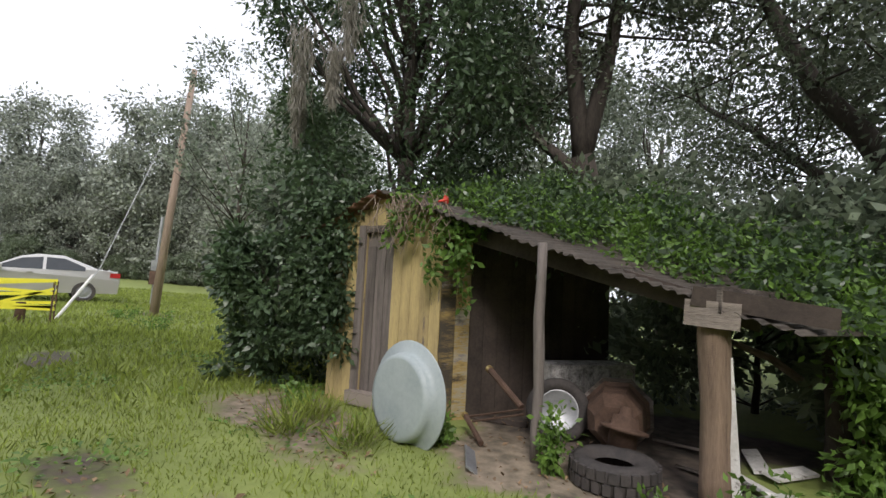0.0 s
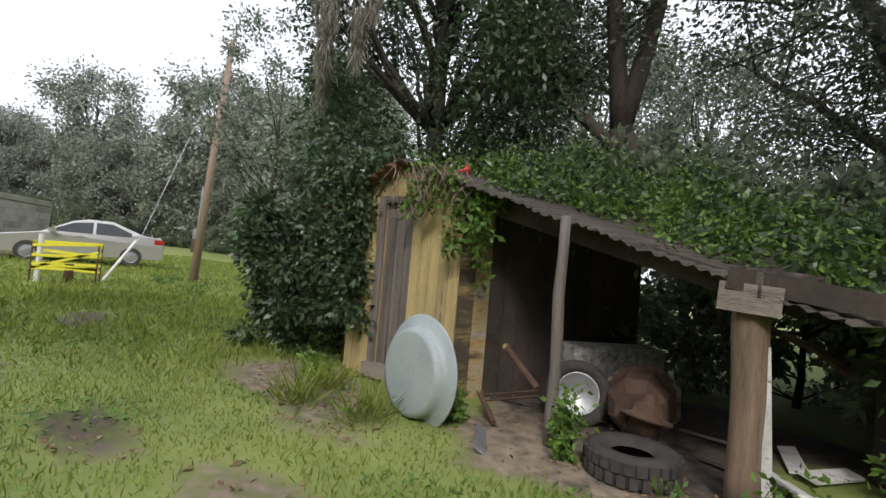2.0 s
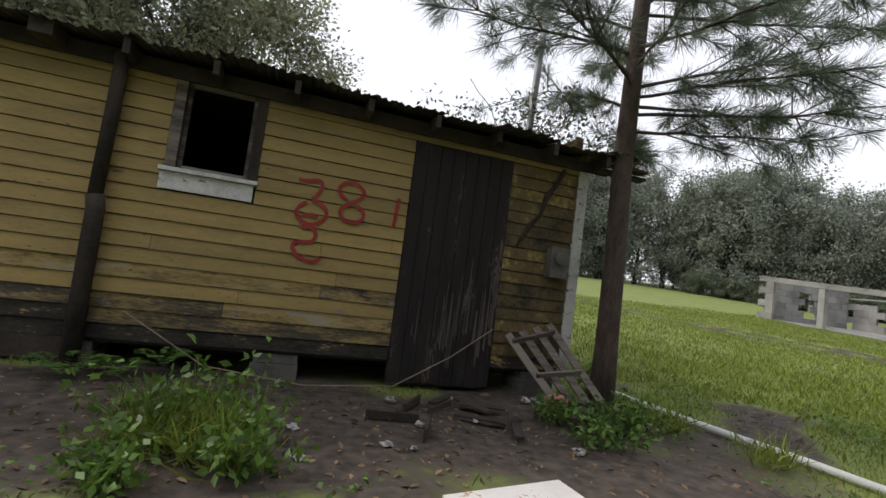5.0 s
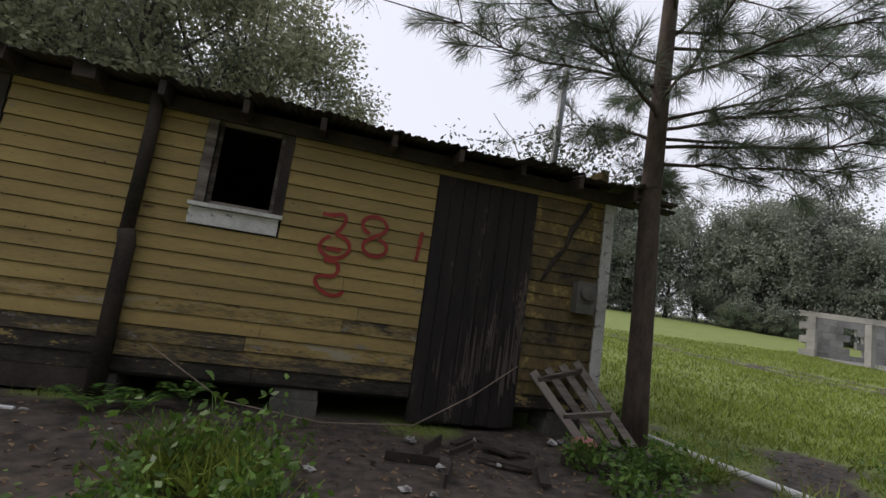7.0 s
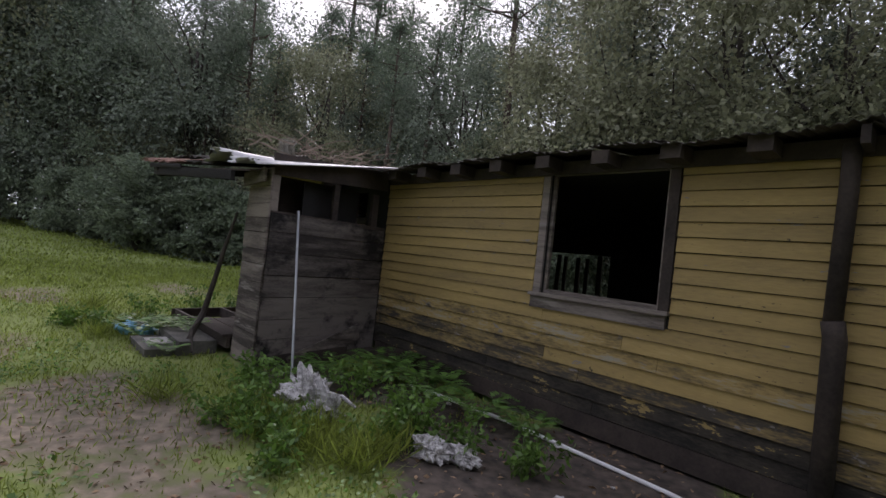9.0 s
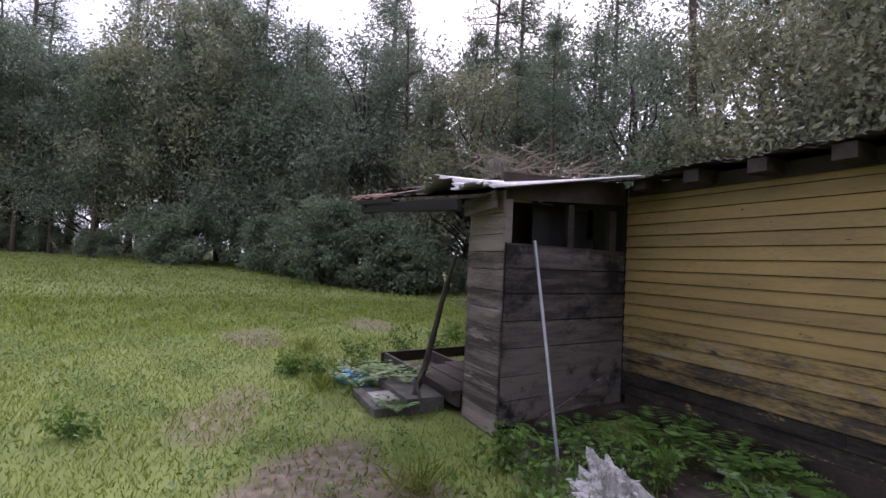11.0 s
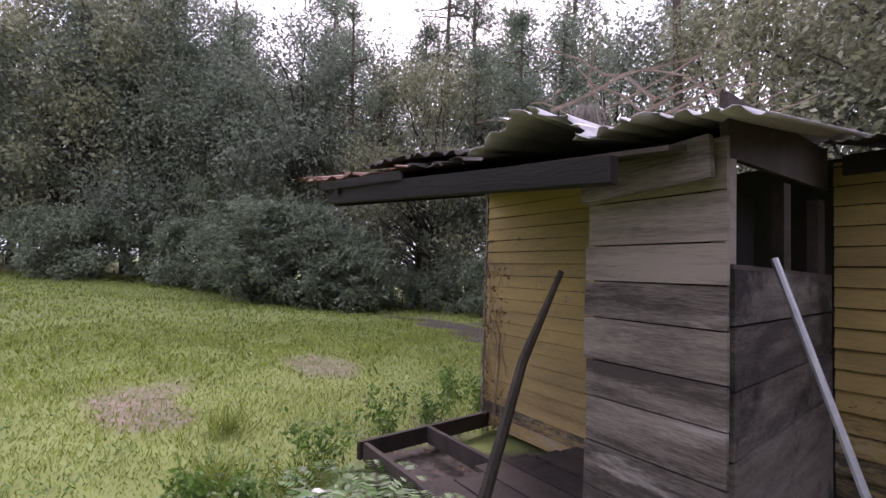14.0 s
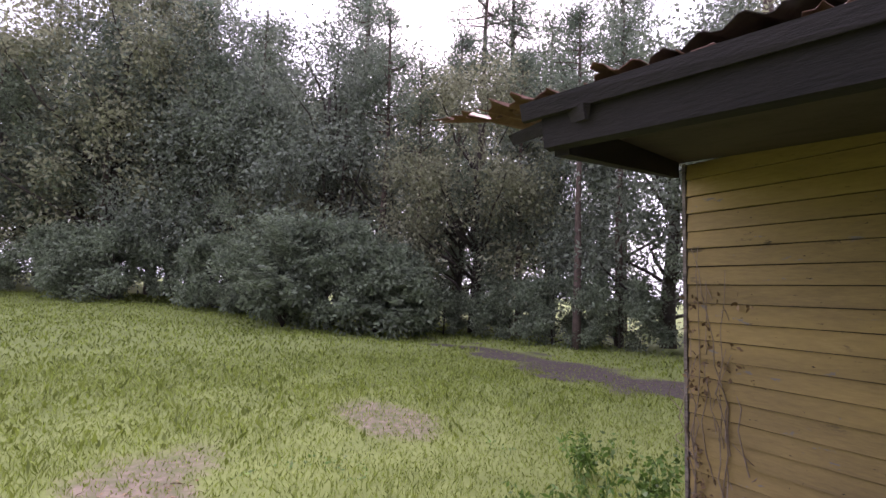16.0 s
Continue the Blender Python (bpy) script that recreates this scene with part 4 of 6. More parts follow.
for x, y in along(WOOD_LINE[:5], 10.0, 2.0):
    place(wood[random.randrange(4)], x * 1.25 - 4, y + 10, random.uniform(1.7, 2.3), random.uniform(0, 360))
pines = [pine_tree("wood_pine", "tall slender pine standing in the woods", 17, 0.22, 80 + k) for k in range(3)]
used = 0
for x, y in along([(-56, -22), (-40, 6), (-26, 18), (-12, 20)], 2.8, 2.6):
    k = used % 3
    place(pines[k], x - 2, y + 3, random.uniform(1.1, 1.65), random.uniform(0, 360), first=used < 3)
    used += 1
random.seed(17)
for x, y in along([(-52, -22), (-38, 3), (-27, 10), (-17, 12.5)], 3.2, 1.4):
    place(pines[random.randrange(3)], x, y, random.uniform(0.75, 1.2), random.uniform(0, 360))
random.seed(19)
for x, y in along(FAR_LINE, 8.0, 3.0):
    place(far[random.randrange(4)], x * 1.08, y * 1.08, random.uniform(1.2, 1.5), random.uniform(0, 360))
under = broad_tree("undergrowth_bush", "rounded leafy bush at the edge of the woods", 2.6, 2.0, 0.06, 50, 280, 0.14, LEAF_UNDER, 91, 0.0, category="bush", clump_r=0.14)
used = 0
random.seed(13)
for x, y in along([(-56, -34), (-50, -16), (-42, -4), (-34, 4), (-27, 10), (-20, 12)], 3.4, 1.7) + [(-33.5, 2.0), (-31.5, 3.0), (-30, 4.5)]:
    place(under, x + 1.0, y - 0.6, random.choice([0.45, 0.7, 0.9, 1.3, 1.6]), random.uniform(0, 360), first=used == 0)
    used += 1
for x, y in along([(46, 44), (57, 28), (60, 14), (55, 3), (46, -7), (34, -11)], 3.2, 1.0):
    place(under, x - 2, y - 2, random.uniform(0.7, 1.2), random.uniform(0, 360))
for x, y, k in ((-11.5, 8.5, 0.9), (-9.6, 8.0, 1.0), (-7.6, 8.6, 0.9), (-13.5, 9.0, 1.0)):
    place(under, x, y, k, random.uniform(0, 360))
for x, y, k in ((-8.6, 10.6, 1.15), (-6.2, 11.2, 1.05), (-11.4, 11.2, 1.15), (-4.3, 11.4, 0.8)):
    place(wood[2], x, y, k, random.uniform(0, 360))
# woods behind the shed
random.seed(14)
for x, y in along([(22, -12), (15, -14), (9, -15.5), (3, -17), (-3, -18), (-9, -17), (-14, -14)], 4.4, 1.2):
    place(wood[random.choice([0, 1, 3])], x, y, random.uniform(0.7, 1.1), random.uniform(0, 360))
for x, y in along([(3.2, -10.2), (0.6, -11), (-2.2, -11), (-5, -10.5)], 1.4, 0.4):
    place(under, x, y, random.uniform(0.75, 1.05), random.uniform(0, 360))


def limb_tree(name, label, base, limbs, r, clumps, seed, material=LEAF_OAK, leaf=0.085, per=110):
    """A big oak with given limbs and loose, airy leaf clumps along them."""
    random.seed(seed)
    t = thing(name, label, "tree", base)
    g = Geo()
    b = Vector(base)
    cs = []
    for k, (s, e, r0, r1) in enumerate(limbs):
        pts = tube_tree(g, b + Vector(s), b + Vector(e), r0, r1, r0 * 0.9, 8, 9)
        for q in range(clumps if k else 0):
            f = Vector(random.choice(pts[3:]))
            d = Vector((random.gauss(0, 1), random.gauss(0, 1), random.gauss(0.4, 0.6))) * 1.0
            tube_tree(g, f, f + d, r1 * 0.5, 0.008, 0.1, 4, 4)
            cs += [tuple(f + d * random.uniform(0.6, 1.1) + Vector((random.gauss(0, 0.2), random.gauss(0, 0.2), random.gauss(0, 0.2)))) for _ in range(3)]
    part("trunk", g, BARK, t, "dark bare trunk and limbs", True)
    part("crown", card_mesh("crown", leaves_at(cs, [0.38] * len(cs), per, leaf, seed), material), None, t)
    return t


limb_tree("oak", "tall dark oak with a forked trunk behind the shed", (1.45, -9.75, SZ), [((0, 0, -0.2), (0.1, -0.1, 3.3), 0.2, 0.17), ((0.1, -0.1, 3.2), (0.7, 0.4, 8.5), 0.14, 0.06), ((0.1, -0.1, 3.2), (-0.9, -0.7, 8.0), 0.14, 0.06), ((0.1, 0, 3.0), (2.6, 0.6, 5.6), 0.1, 0.03)], 0.2, 26, 21)
limb_tree("oak", "leaning oak with long crooked limbs beside the shed", (-1.8, -12.6, SZ), [((0, 0, -0.2), (0.3, 0.2, 2.4), 0.26, 0.2), ((0.3, 0.2, 2.3), (2.6, 1.2, 7.0), 0.16, 0.05), ((0.3, 0.2, 2.3), (0.6, -0.6, 7.5), 0.15, 0.05), ((0.2, 0.1, 1.8), (3.6, -0.6, 5.0), 0.12, 0.04), ((0.2, 0.2, 2.0), (-2.6, 0.4, 5.4), 0.13, 0.05)], 0.2, 30, 22)
limb_tree("oak", "dark oak with arching limbs in the woods", (-4.2, -11.4, SZ), [((0, 0, -0.2), (0.2, 0.3, 2.8), 0.2, 0.15), ((0.2, 0.3, 2.7), (1.6, 2.0, 6.4), 0.13, 0.04), ((0.2, 0.3, 2.7), (-1.4, 1.2, 6.6), 0.12, 0.04)], 0.2, 30, 23)
# dense evergreen over the shed's left side, with its bush
ev = broad_tree("evergreen_tree", "dense glossy evergreen tree hanging over the shed", 8.4, 2.4, 0.22, 180, 340, 0.105, LEAF_DARK, 31, 0.14, clump_r=0.062, aspect=0.42)
ev.matrix_basis = pose(3.7, -7.9, SZ)
sh = broad_tree("shrub", "broad leafy shrub beside the shed", 1.75, 0.85, 0.04, 50, 190, 0.1, LEAF_DARK, 32, 0.03, category="shrub", clump_r=0.13, aspect=0.45)
sh.matrix_basis = pose(3.0, -6.0, SZ)
sh2 = broad_tree("shrub", "broad leafy shrub beside the shed", 2.6, 1.1, 0.05, 60, 190, 0.1, LEAF_MID, 33, 0.03, category="shrub", clump_r=0.11, aspect=0.45)
sh2.matrix_basis = pose(4.2, -6.7, SZ)
thin = broad_tree("young_tree", "thin small-leaved tree against the white sky", 6.5, 2.0, 0.07, 40, 110, 0.1, LEAF_MID, 34, 0.45, category="tree", clump_r=0.05)
thin.matrix_basis = pose(9.0, -6.2, SZ)

# longleaf-like pine at the house corner
random.seed(5)
pine = thing("pine_tree", "slender pine with long needles beside the house", "tree", (0.5, -0.28, 0))
g = Geo()
trunk = [(0.38, -0.27, -0.1), (0.36, -0.29, 0.6), (0.34, -0.3, 1.6), (0.31, -0.3, 2.6), (0.31, -0.32, 3.6), (0.33, -0.33, 4.8), (0.35, -0.35, 6.4), (0.36, -0.35, 8.0)]
g.tube(trunk, [0.15, 0.125, 0.115, 0.11, 0.10, 0.085, 0.06, 0.03], 10)
tufts, axes = [], []
branches = [((0.72, -0.3, 3.0), (2.7, -1.0, 3.15)), ((0.76, -0.3, 3.3), (3.3, -0.6, 3.7)), ((0.8, -0.32, 3.5), (-0.9, -1.5, 4.0)), ((0.8, -0.32, 3.6), (-1.5, -0.9, 4.5)), ((0.85, -0.32, 4.0), (2.4, -2.0, 4.4)), ((0.85, -0.3, 4.0), (1.6, 1.4, 4.6)), ((0.85, -0.3, 4.2), (-0.8, 0.9, 4.9)),
            ((0.9, -0.33, 4.6), (3.0, -0.2, 5.2)), ((0.9, -0.33, 4.8), (-1.0, -1.8, 5.4)), ((0.95, -0.33, 5.3), (0.6, -2.4, 5.8)), ((0.95, -0.34, 5.6), (2.6, -1.2, 6.4)), ((0.98, -0.34, 6.0), (-0.6, 0.2, 6.9)), ((1.0, -0.35, 6.6), (2.0, 0.6, 7.4)), ((1.0, -0.35, 6.9), (0.4, -1.3, 7.8)), ((0.78, -0.31, 3.4), (2.0, -1.7, 3.5)), ((0.7, -0.3, 2.9), (1.7, 0.6, 3.2)), ((0.78, -0.3, 3.2), (3.4, -1.5, 3.6)), ((0.78, -0.3, 3.5), (2.9, -1.1, 4.3)), ((0.8, -0.3, 3.9), (-1.6, -0.4, 3.9)), ((0.8, -0.3, 3.7), (0.2, -2.0, 3.9)), ((0.85, -0.3, 4.4), (3.6, -0.9, 4.8)), ((0.85, -0.3, 4.5), (1.2, -1.9, 4.9)), ((0.8, -0.3, 3.3), (0.4, 0.9, 3.8))]
for s, e in branches:
    s, e = (s[0] - 0.48, s[1], s[2]), (e[0] - 0.48, e[1], e[2])
    pts = tube_tree(g, s, e, 0.022, 0.006, 0.07, 9, 5)
    for p in pts[2:]:
        for _ in range(3):
            d = (Vector(e) - Vector(s)).normalized() + Vector((random.gauss(0, 0.7), random.gauss(0, 0.7), random.gauss(-0.1, 0.5)))
            q = Vector(p) + d * random.uniform(0.15, 0.5)
            g.tube([p, q], [0.008, 0.004], 4, False)
            tufts.append(tuple(q))
            axes.append(tuple(d.normalized()))
part("trunk", g, PINEBARK, pine, "dark rough pine trunk", True)
rng = np.random.default_rng(3)
tp, ta = np.repeat(np.array(tufts), 110, 0), np.repeat(np.array(axes), 110, 0)
tp = tp - ta * rng.uniform(0, 0.22, (len(tp), 1))
nd = ta * 0.75 + rng.normal(size=ta.shape) * 0.55
nd[:, 2] -= 0.1
part("needles", card_mesh("needles", blades(tp, nd, rng.uniform(0.16, 0.28, len(tp)), 0.006, 4), NEEDLE), None, pine)

# hanging moss
random.seed(6)


def moss(at, length, width, seed):
    rng = np.random.default_rng(seed)
    n = 700
    t = rng.random(n) ** 0.8
    w = width * (1 - 0.75 * t)
    p = np.stack([at[0] + rng.normal(size=n) * w, at[1] + rng.normal(size=n) * w, at[2] - t * length], 1)
    d = np.stack([rng.normal(size=n) * 0.25, rng.normal(size=n) * 0.25, -np.ones(n)], 1)
    return tagged(new("hanging_moss", card_mesh("hanging_moss", blades(p, d, rng.uniform(0.1, 0.25, n), 0.012, seed), MOSS)), "grey hanging moss in the tree", "moss", "moss in the trees")


for a in (((2.2, -5.9, 4.2), 1.0, 0.1), ((1.7, -6.3, 4.6), 0.9, 0.09), ((2.6, -6.0, 3.5), 0.6, 0.06), ((1.9, -6.2, 3.9), 0.7, 0.06)):
    moss(*a, seed=int(a[0][0] * 10))


# ---- the field's far things ----
random.seed(7)
ruin = thing("block_ruin", "unfinished roofless concrete block building in the field", "building", (28, 9, 0))
BL0, BC, BR = Vector((25.4, 17.4, 0)), Vector((26.5, 7.8, 0)), Vector((37.9, 5.1, 0))
BBL = BL0 + (BR - BC)


def block_wall(a, b, z0, z1, name="wall", holes=()):
    """Courses of blocks from a to b, skipping holes given as shares of length and heights."""
    d = (b - a)
    n = max(1, int(d.length / 0.8))
    rows = int((z1 - z0) / 0.4)
    w = part(name, Geo().plank(at_z(a.lerp(b, 0.0), z1 + 0.02), at_z(b, z1 + 0.02), 0.08, 0.24), BLOCK, ruin)
    for r in range(rows):
        for k in range(n):
            u0, u1 = (k + 0.5 * (r % 2)) / n, (k + 1 + 0.5 * (r % 2)) / n
            u1 = min(u1, 1.0)
            z = z0 + r * 0.4
            if u1 - u0 < 0.005 or any(h[0] <= (u0 + u1) / 2 <= h[1] and h[2] <= z + 0.2 <= h[3] for h in holes):
                continue
            p, q = a.lerp(b, u0), a.lerp(b, u1 - 0.012 / d.length)
            part("block", Geo().plank(at_z(p, z + 0.2), at_z(q, z + 0.2), 0.388, 0.2 + random.uniform(0, 0.012)), BLOCK, w)


zc = 0.75
side = (BBL - BL0).normalized()
block_wall(BL0, BL0.lerp(BC, 0.09), 1.35, 3.85)
block_wall(BL0, BL0 + side * 6, 1.3, 3.7, holes=[(0.5, 0.62, 1.9, 3.2)])
block_wall(BC.lerp(BL0, 0.14), BC, 0.7, 3.1)
block_wall(BC, BC + side * 2.2, 0.65, 3.05)
block_wall(BC + side * 3.2, BR, 0.75, 3.0)
block_wall(BL0 + side * 6, BC + side * 6, 1.0, 3.3, holes=[(0.2, 0.3, 1.4, 2.9), (0.5, 0.6, 1.4, 2.9)])
col = BL0.lerp(BC, 0.36)
part("column", Geo().plank(at_z(col, 1.1), at_z(col, 3.4), 0.32, 0.32, (0, 1, 0)), BLOCK, ruin)
part("lintel", Geo().plank(at_z(BL0, 3.86), at_z(BC, 3.08), 0.3, 0.24), BLOCK, ruin)
part("lintel", Geo().plank(at_z(BC, 3.06), at_z(BR, 3.0), 0.3, 0.22), BLOCK, ruin)
part("slab", Geo().hexa([(BL0.x, BL0.y, 0.6), (BC.x, BC.y, 0.3), (BR.x, BR.y, 0.3), (BBL.x, BBL.y, 0.6), (BL0.x, BL0.y, 1.42), (BC.x, BC.y, 0.78), (BR.x, BR.y, 0.9), (BBL.x, BBL.y, 1.4)]), BLOCK, ruin)
for k in range(26):
    p = BL0.lerp(BC, k / 25)
    z = 3.98 - 0.8 * k / 25
    part("rebar", Geo().tube([at_z(p, z), at_z(p + Vector((random.uniform(-0.05, 0.05), 0, 0)), z + random.uniform(0.15, 0.4))], 0.012, 4), IRON, ruin)
for k in range(6):
    p = BC + side * (1.2 + k * 0.45) + Vector((0, 1.6, 0))
    part("drain_pipe", Geo().tube([at_z(p, 0.8), at_z(p, 1.2 + 0.9 * (k == 0))], 0.06, 8), PLASTIC, ruin, "white plastic drain stub")


def car(at, heading):
    """A four-door saloon, nose along +x before turning."""
    c = thing("car", "silver four-door saloon parked on the track", "car", at)
    m = Matrix.Translation(at) @ Matrix.Rotation(heading, 4, "Z")
    prof = [(2.3, 0.3), (2.32, 0.62), (2.15, 0.78), (1.1, 0.95), (0.3, 1.38), (-0.1, 1.47), (-0.75, 1.46), (-1.65, 1.08), (-2.2, 1.02), (-2.28, 0.75), (-2.25, 0.3)]
    g = Geo()
    rows = []
    for y, sc, dz in ((-0.90, 0.985, -0.02), (-0.82, 1.0, 0.0), (0.82, 1.0, 0.0), (0.90, 0.985, -0.02)):
        k = len(g.v)
        for x, z in prof:
            t = max(0, (z - 0.95) / 0.5)
            yy = y * (1 - 0.2 * t)
            g.v.append(tuple(m @ Vector((x * sc, yy, max(0.25, z + dz)))))
        rows.append(k)
    n = len(prof)
    for a, b in zip(rows, rows[1:]):
        for i in range(n):
            j = (i + 1) % n
            g.f.append((a + i, a + j, b + j, b + i))
    g.f.append(tuple(rows[0] + i for i in reversed(range(n))))
    g.f.append(tuple(rows[-1] + i for i in range(n)))
    part("body", g, CARP, c)
    for s in (-1, 1):
        for pts in ([(0.95, 1.0), (0.28, 1.32), (-0.22, 1.38), (-0.22, 1.0)], [(-0.30, 1.0), (-0.30, 1.38), (-0.75, 1.37), (-1.3, 1.12), (-1.3, 1.0)]):
            vs = []
            for x, z in pts:
                t = max(0, (z - 0.95) / 0.5)
                vs.append(m @ Vector((x, s * (0.905 * (1 - 0.2 * t)), z)))
            part("side_window", Geo().add(vs, [tuple(range(len(vs)))]), CARG, c, "dark tinted glass")
        for x in (1.38, -1.32):
            w = part("wheel", Geo().lathe([(0.2, -0.1), (0.31, -0.1), (0.325, -0.06), (0.325, 0.06), (0.31, 0.1), (0.2, 0.1)], m @ Matrix.Translation((x, s * 0.83, 0.325)) @ Matrix.Rotation(radians(90), 4, "X"), 22), RUBBER, c, "black tyre")
            part("rim", Geo().lathe([(0.0, 0.085), (0.06, 0.09), (0.18, 0.07), (0.205, 0.105), (0.205, -0.105), (0.18, -0.07), (0.06, -0.09), (0, -0.085)], m @ Matrix.Translation((x, s * 0.83, 0.325)) @ Matrix.Rotation(radians(90), 4, "X"), 20), GREYMET, w, "silver alloy rim")
        part("door_handle", Geo().box(0.0, 0.16, s * 0.905, s * 0.925, 0.88, 0.91, m), CARP, c)
        part("mirror", Geo().box(0.72, 0.9, s * 0.93, s * 1.05, 0.98, 1.1, m), CARP, c)
        part("tail_lamp", Geo().box(-2.27, -1.98, s * 0.72, s * 0.905, 0.82, 0.97, m), LAMPR, c, "red tail lamp")
        part("headlight", Geo().box(2.0, 2.3, s * 0.6, s * 0.88, 0.63, 0.74, m), PLASTIC, c, "clear headlight")
    return c


cy = math.atan2(2.65, -0.5)
car((16.65, -1.1, gz(16.6, -1.1)), cy)
pole = thing("utility_pole", "leaning weathered wooden utility pole", "pole", (12.4, -4.6, gz(12.4, -4.6)))
z0 = gz(12.4, -4.6)
part("shaft", Geo().tube([(12.4, -4.6, z0 - 0.1), (12.4, -4.78, z0 + 3.5), (12.4, -5.0, z0 + 7.3)], [0.125, 0.105, 0.08], 12), POLEW, pole, "", True)
part("guy_wire", Geo().tube([(12.4, -4.98, z0 + 6.9), (10.8, -3.4, z0 + 1.2), (10.2, -2.75, z0)], 0.012, 4), GREYMET, pole)
part("wire_guard", Geo().tube([(10.75, -3.3, z0 + 1.05), (10.2, -2.75, z0)], 0.035, 8), PLASTIC, pole, "pale plastic wire guard")
mp = thing("meter_post", "grey electric meter box on a slim metal post", "meter", (17.5, -4.45, gz(17.5, -4.45)))
z1 = gz(17.5, -4.45)
part("post", Geo().tube([(17.5, -4.45, z1), (17.5, -4.52, z1 + 3.3)], 0.05, 8), GREYMET, mp)
part("box", Geo().box(17.3, 17.44, -4.62, -4.3, z1 + 0.75, z1 + 1.25), IRON, mp, "brown metal box")
part("meter", Geo().box(17.32, 17.44, -4.58, -4.32, z1 + 1.27, z1 + 1.65), GREYMET, mp)
fr = thing("tape_frame", "stake frame wrapped in yellow caution tape", "barrier", (9.4, -2.3, gz(9.4, -2.3)))
z2 = gz(9.4, -2.3)
corners = [(9.0, -1.75), (9.0, -2.85), (9.7, -1.7), (9.7, -2.8)]
for x, y in corners:
    part("stake", Geo().tube([(x, y, z2 - 0.1), (x + 0.02, y, z2 + 0.85)], 0.018, 6), IRON, fr)
part("pipe", Geo().tube([(9.05, -1.85, z2 - 0.05), (9.05, -1.87, z2 + 1.0)], 0.05, 10), PLASTIC, fr, "white plastic pipe")
part("pump", Geo().tube([(9.4, -2.3, z2 - 0.05), (9.4, -2.3, z2 + 0.4)], [0.1, 0.08], 10), IRON, fr)
for h in (0.28, 0.36, 0.62, 0.8):
    loop = [corners[0], corners[1], corners[3], corners[2], corners[0]]
    for (a, b), (c, d) in zip(loop, loop[1:]):
        part("tape", Geo().plank((a, b, z2 + h + random.uniform(-0.07, 0.07)), (c, d, z2 + h + random.uniform(-0.07, 0.07)), 0.06, 0.004), YTAPE, fr)
part("tape", Geo().plank((9.0, -1.75, z2 + 0.3), (9.0, -2.85, z2 + 0.7), 0.05, 0.004), YTAPE, fr)

# ---- beside the house ----
solo("plastic_pipe", Geo().tube([(0.72, 0.3, 0.05), (0.85, -0.9, 0.045), (1.0, -2.0, 0.05), (1.08, -2.78, 0.045)], 0.032, 10), PLASTIC, "long white plastic pipe lying in the grass", "pipe", smooth=True)
pal = thing("pallet", "broken grey wooden pallet leaning on the house wall", "pallet", (0.0, -0.2, 0))
for k in range(4):
    a = Vector((-0.75 + 0.16 * k, -0.09, 0.62 + 0.05 * k))
    b = Vector((-0.28 + 0.19 * k, -0.48, -0.02))
    part("slat", Geo().plank(a, b, 0.085, 0.02, (0.8, 0.1, 0.4)), BARN, pal)
for t in (0.08, 0.55, 0.92):
    a = Vector((-0.75, -0.09, 0.62)).lerp(Vector((-0.28, -0.48, -0.02)), t)
    b = Vector((-0.27, -0.09, 0.77)).lerp(Vector((0.29, -0.48, -0.02)), t)
    part("cross_rail", Geo().plank(a + Vector((0, -0.03, -0.02)), b + Vector((0, -0.03, -0.02)), 0.07, 0.025, (0.3, -0.3, 0.6)), BARN, pal)
solo("white_panel", Geo().hexa([(-2.2, -2.44, 0.03), (-2.15, -3.4, 0.03), (-1.34, -3.3, 0.03), (-1.44, -2.28, 0.03), (-2.2, -2.44, 0.05), (-2.15, -3.4, 0.05), (-1.34, -3.3, 0.05), (-1.44, -2.28, 0.05)]), PANEL, "white sheet panel with rust-brown stains on the ground", "panel")
solo("white_panel", Geo().hexa([(-6.05, -2.1, 0.03), (-5.7, -2.75, 0.03), (-4.8, -2.4, 0.03), (-5.1, -1.95, 0.03), (-6.05, -2.1, 0.05), (-5.7, -2.75, 0.05), (-4.8, -2.4, 0.05), (-5.1, -1.95, 0.05)]), PANEL, "white sheet panel lying by the house", "panel")
solo("plywood_offcut", Geo().hexa([(-5.95, -2.05, 0.055), (-5.55, -2.55, 0.055), (-5.3, -2.4, 0.055), (-5.7, -1.95, 0.09), (-5.95, -2.05, 0.07), (-5.55, -2.55, 0.07), (-5.3, -2.4, 0.07), (-5.7, -1.95, 0.105)]), PLY, "brown plywood offcut on the white panel", "board")
solo("pink_can", Geo().lump((-0.42, -0.62, 0.07), 0.11, 3, 0.12, 8, (1.2, 0.8, 0.7)), PINK, "faded pink plastic can beside the pallet", "can", smooth=True)
solo("ground_pole", Geo().tube([(-8.3, -0.55, 0.05), (-7.0, -0.42, 0.04), (-5.4, -0.5, 0.04), (-4.9, -0.55, 0.03)], 0.018, 7), PLASTIC, "thin pale pole lying along the wall", "pole")
solo("wire", Geo().tube([(-4.3, -0.05, 0.5), (-3.6, -0.3, 0.14), (-2.8, -0.45, 0.06), (-2.0, -0.4, 0.08), (-1.4, -0.2, 0.35), (-0.9, -0.04, 0.65)], 0.006, 5), STRAW, "loose wire hanging along the wall", "wire")
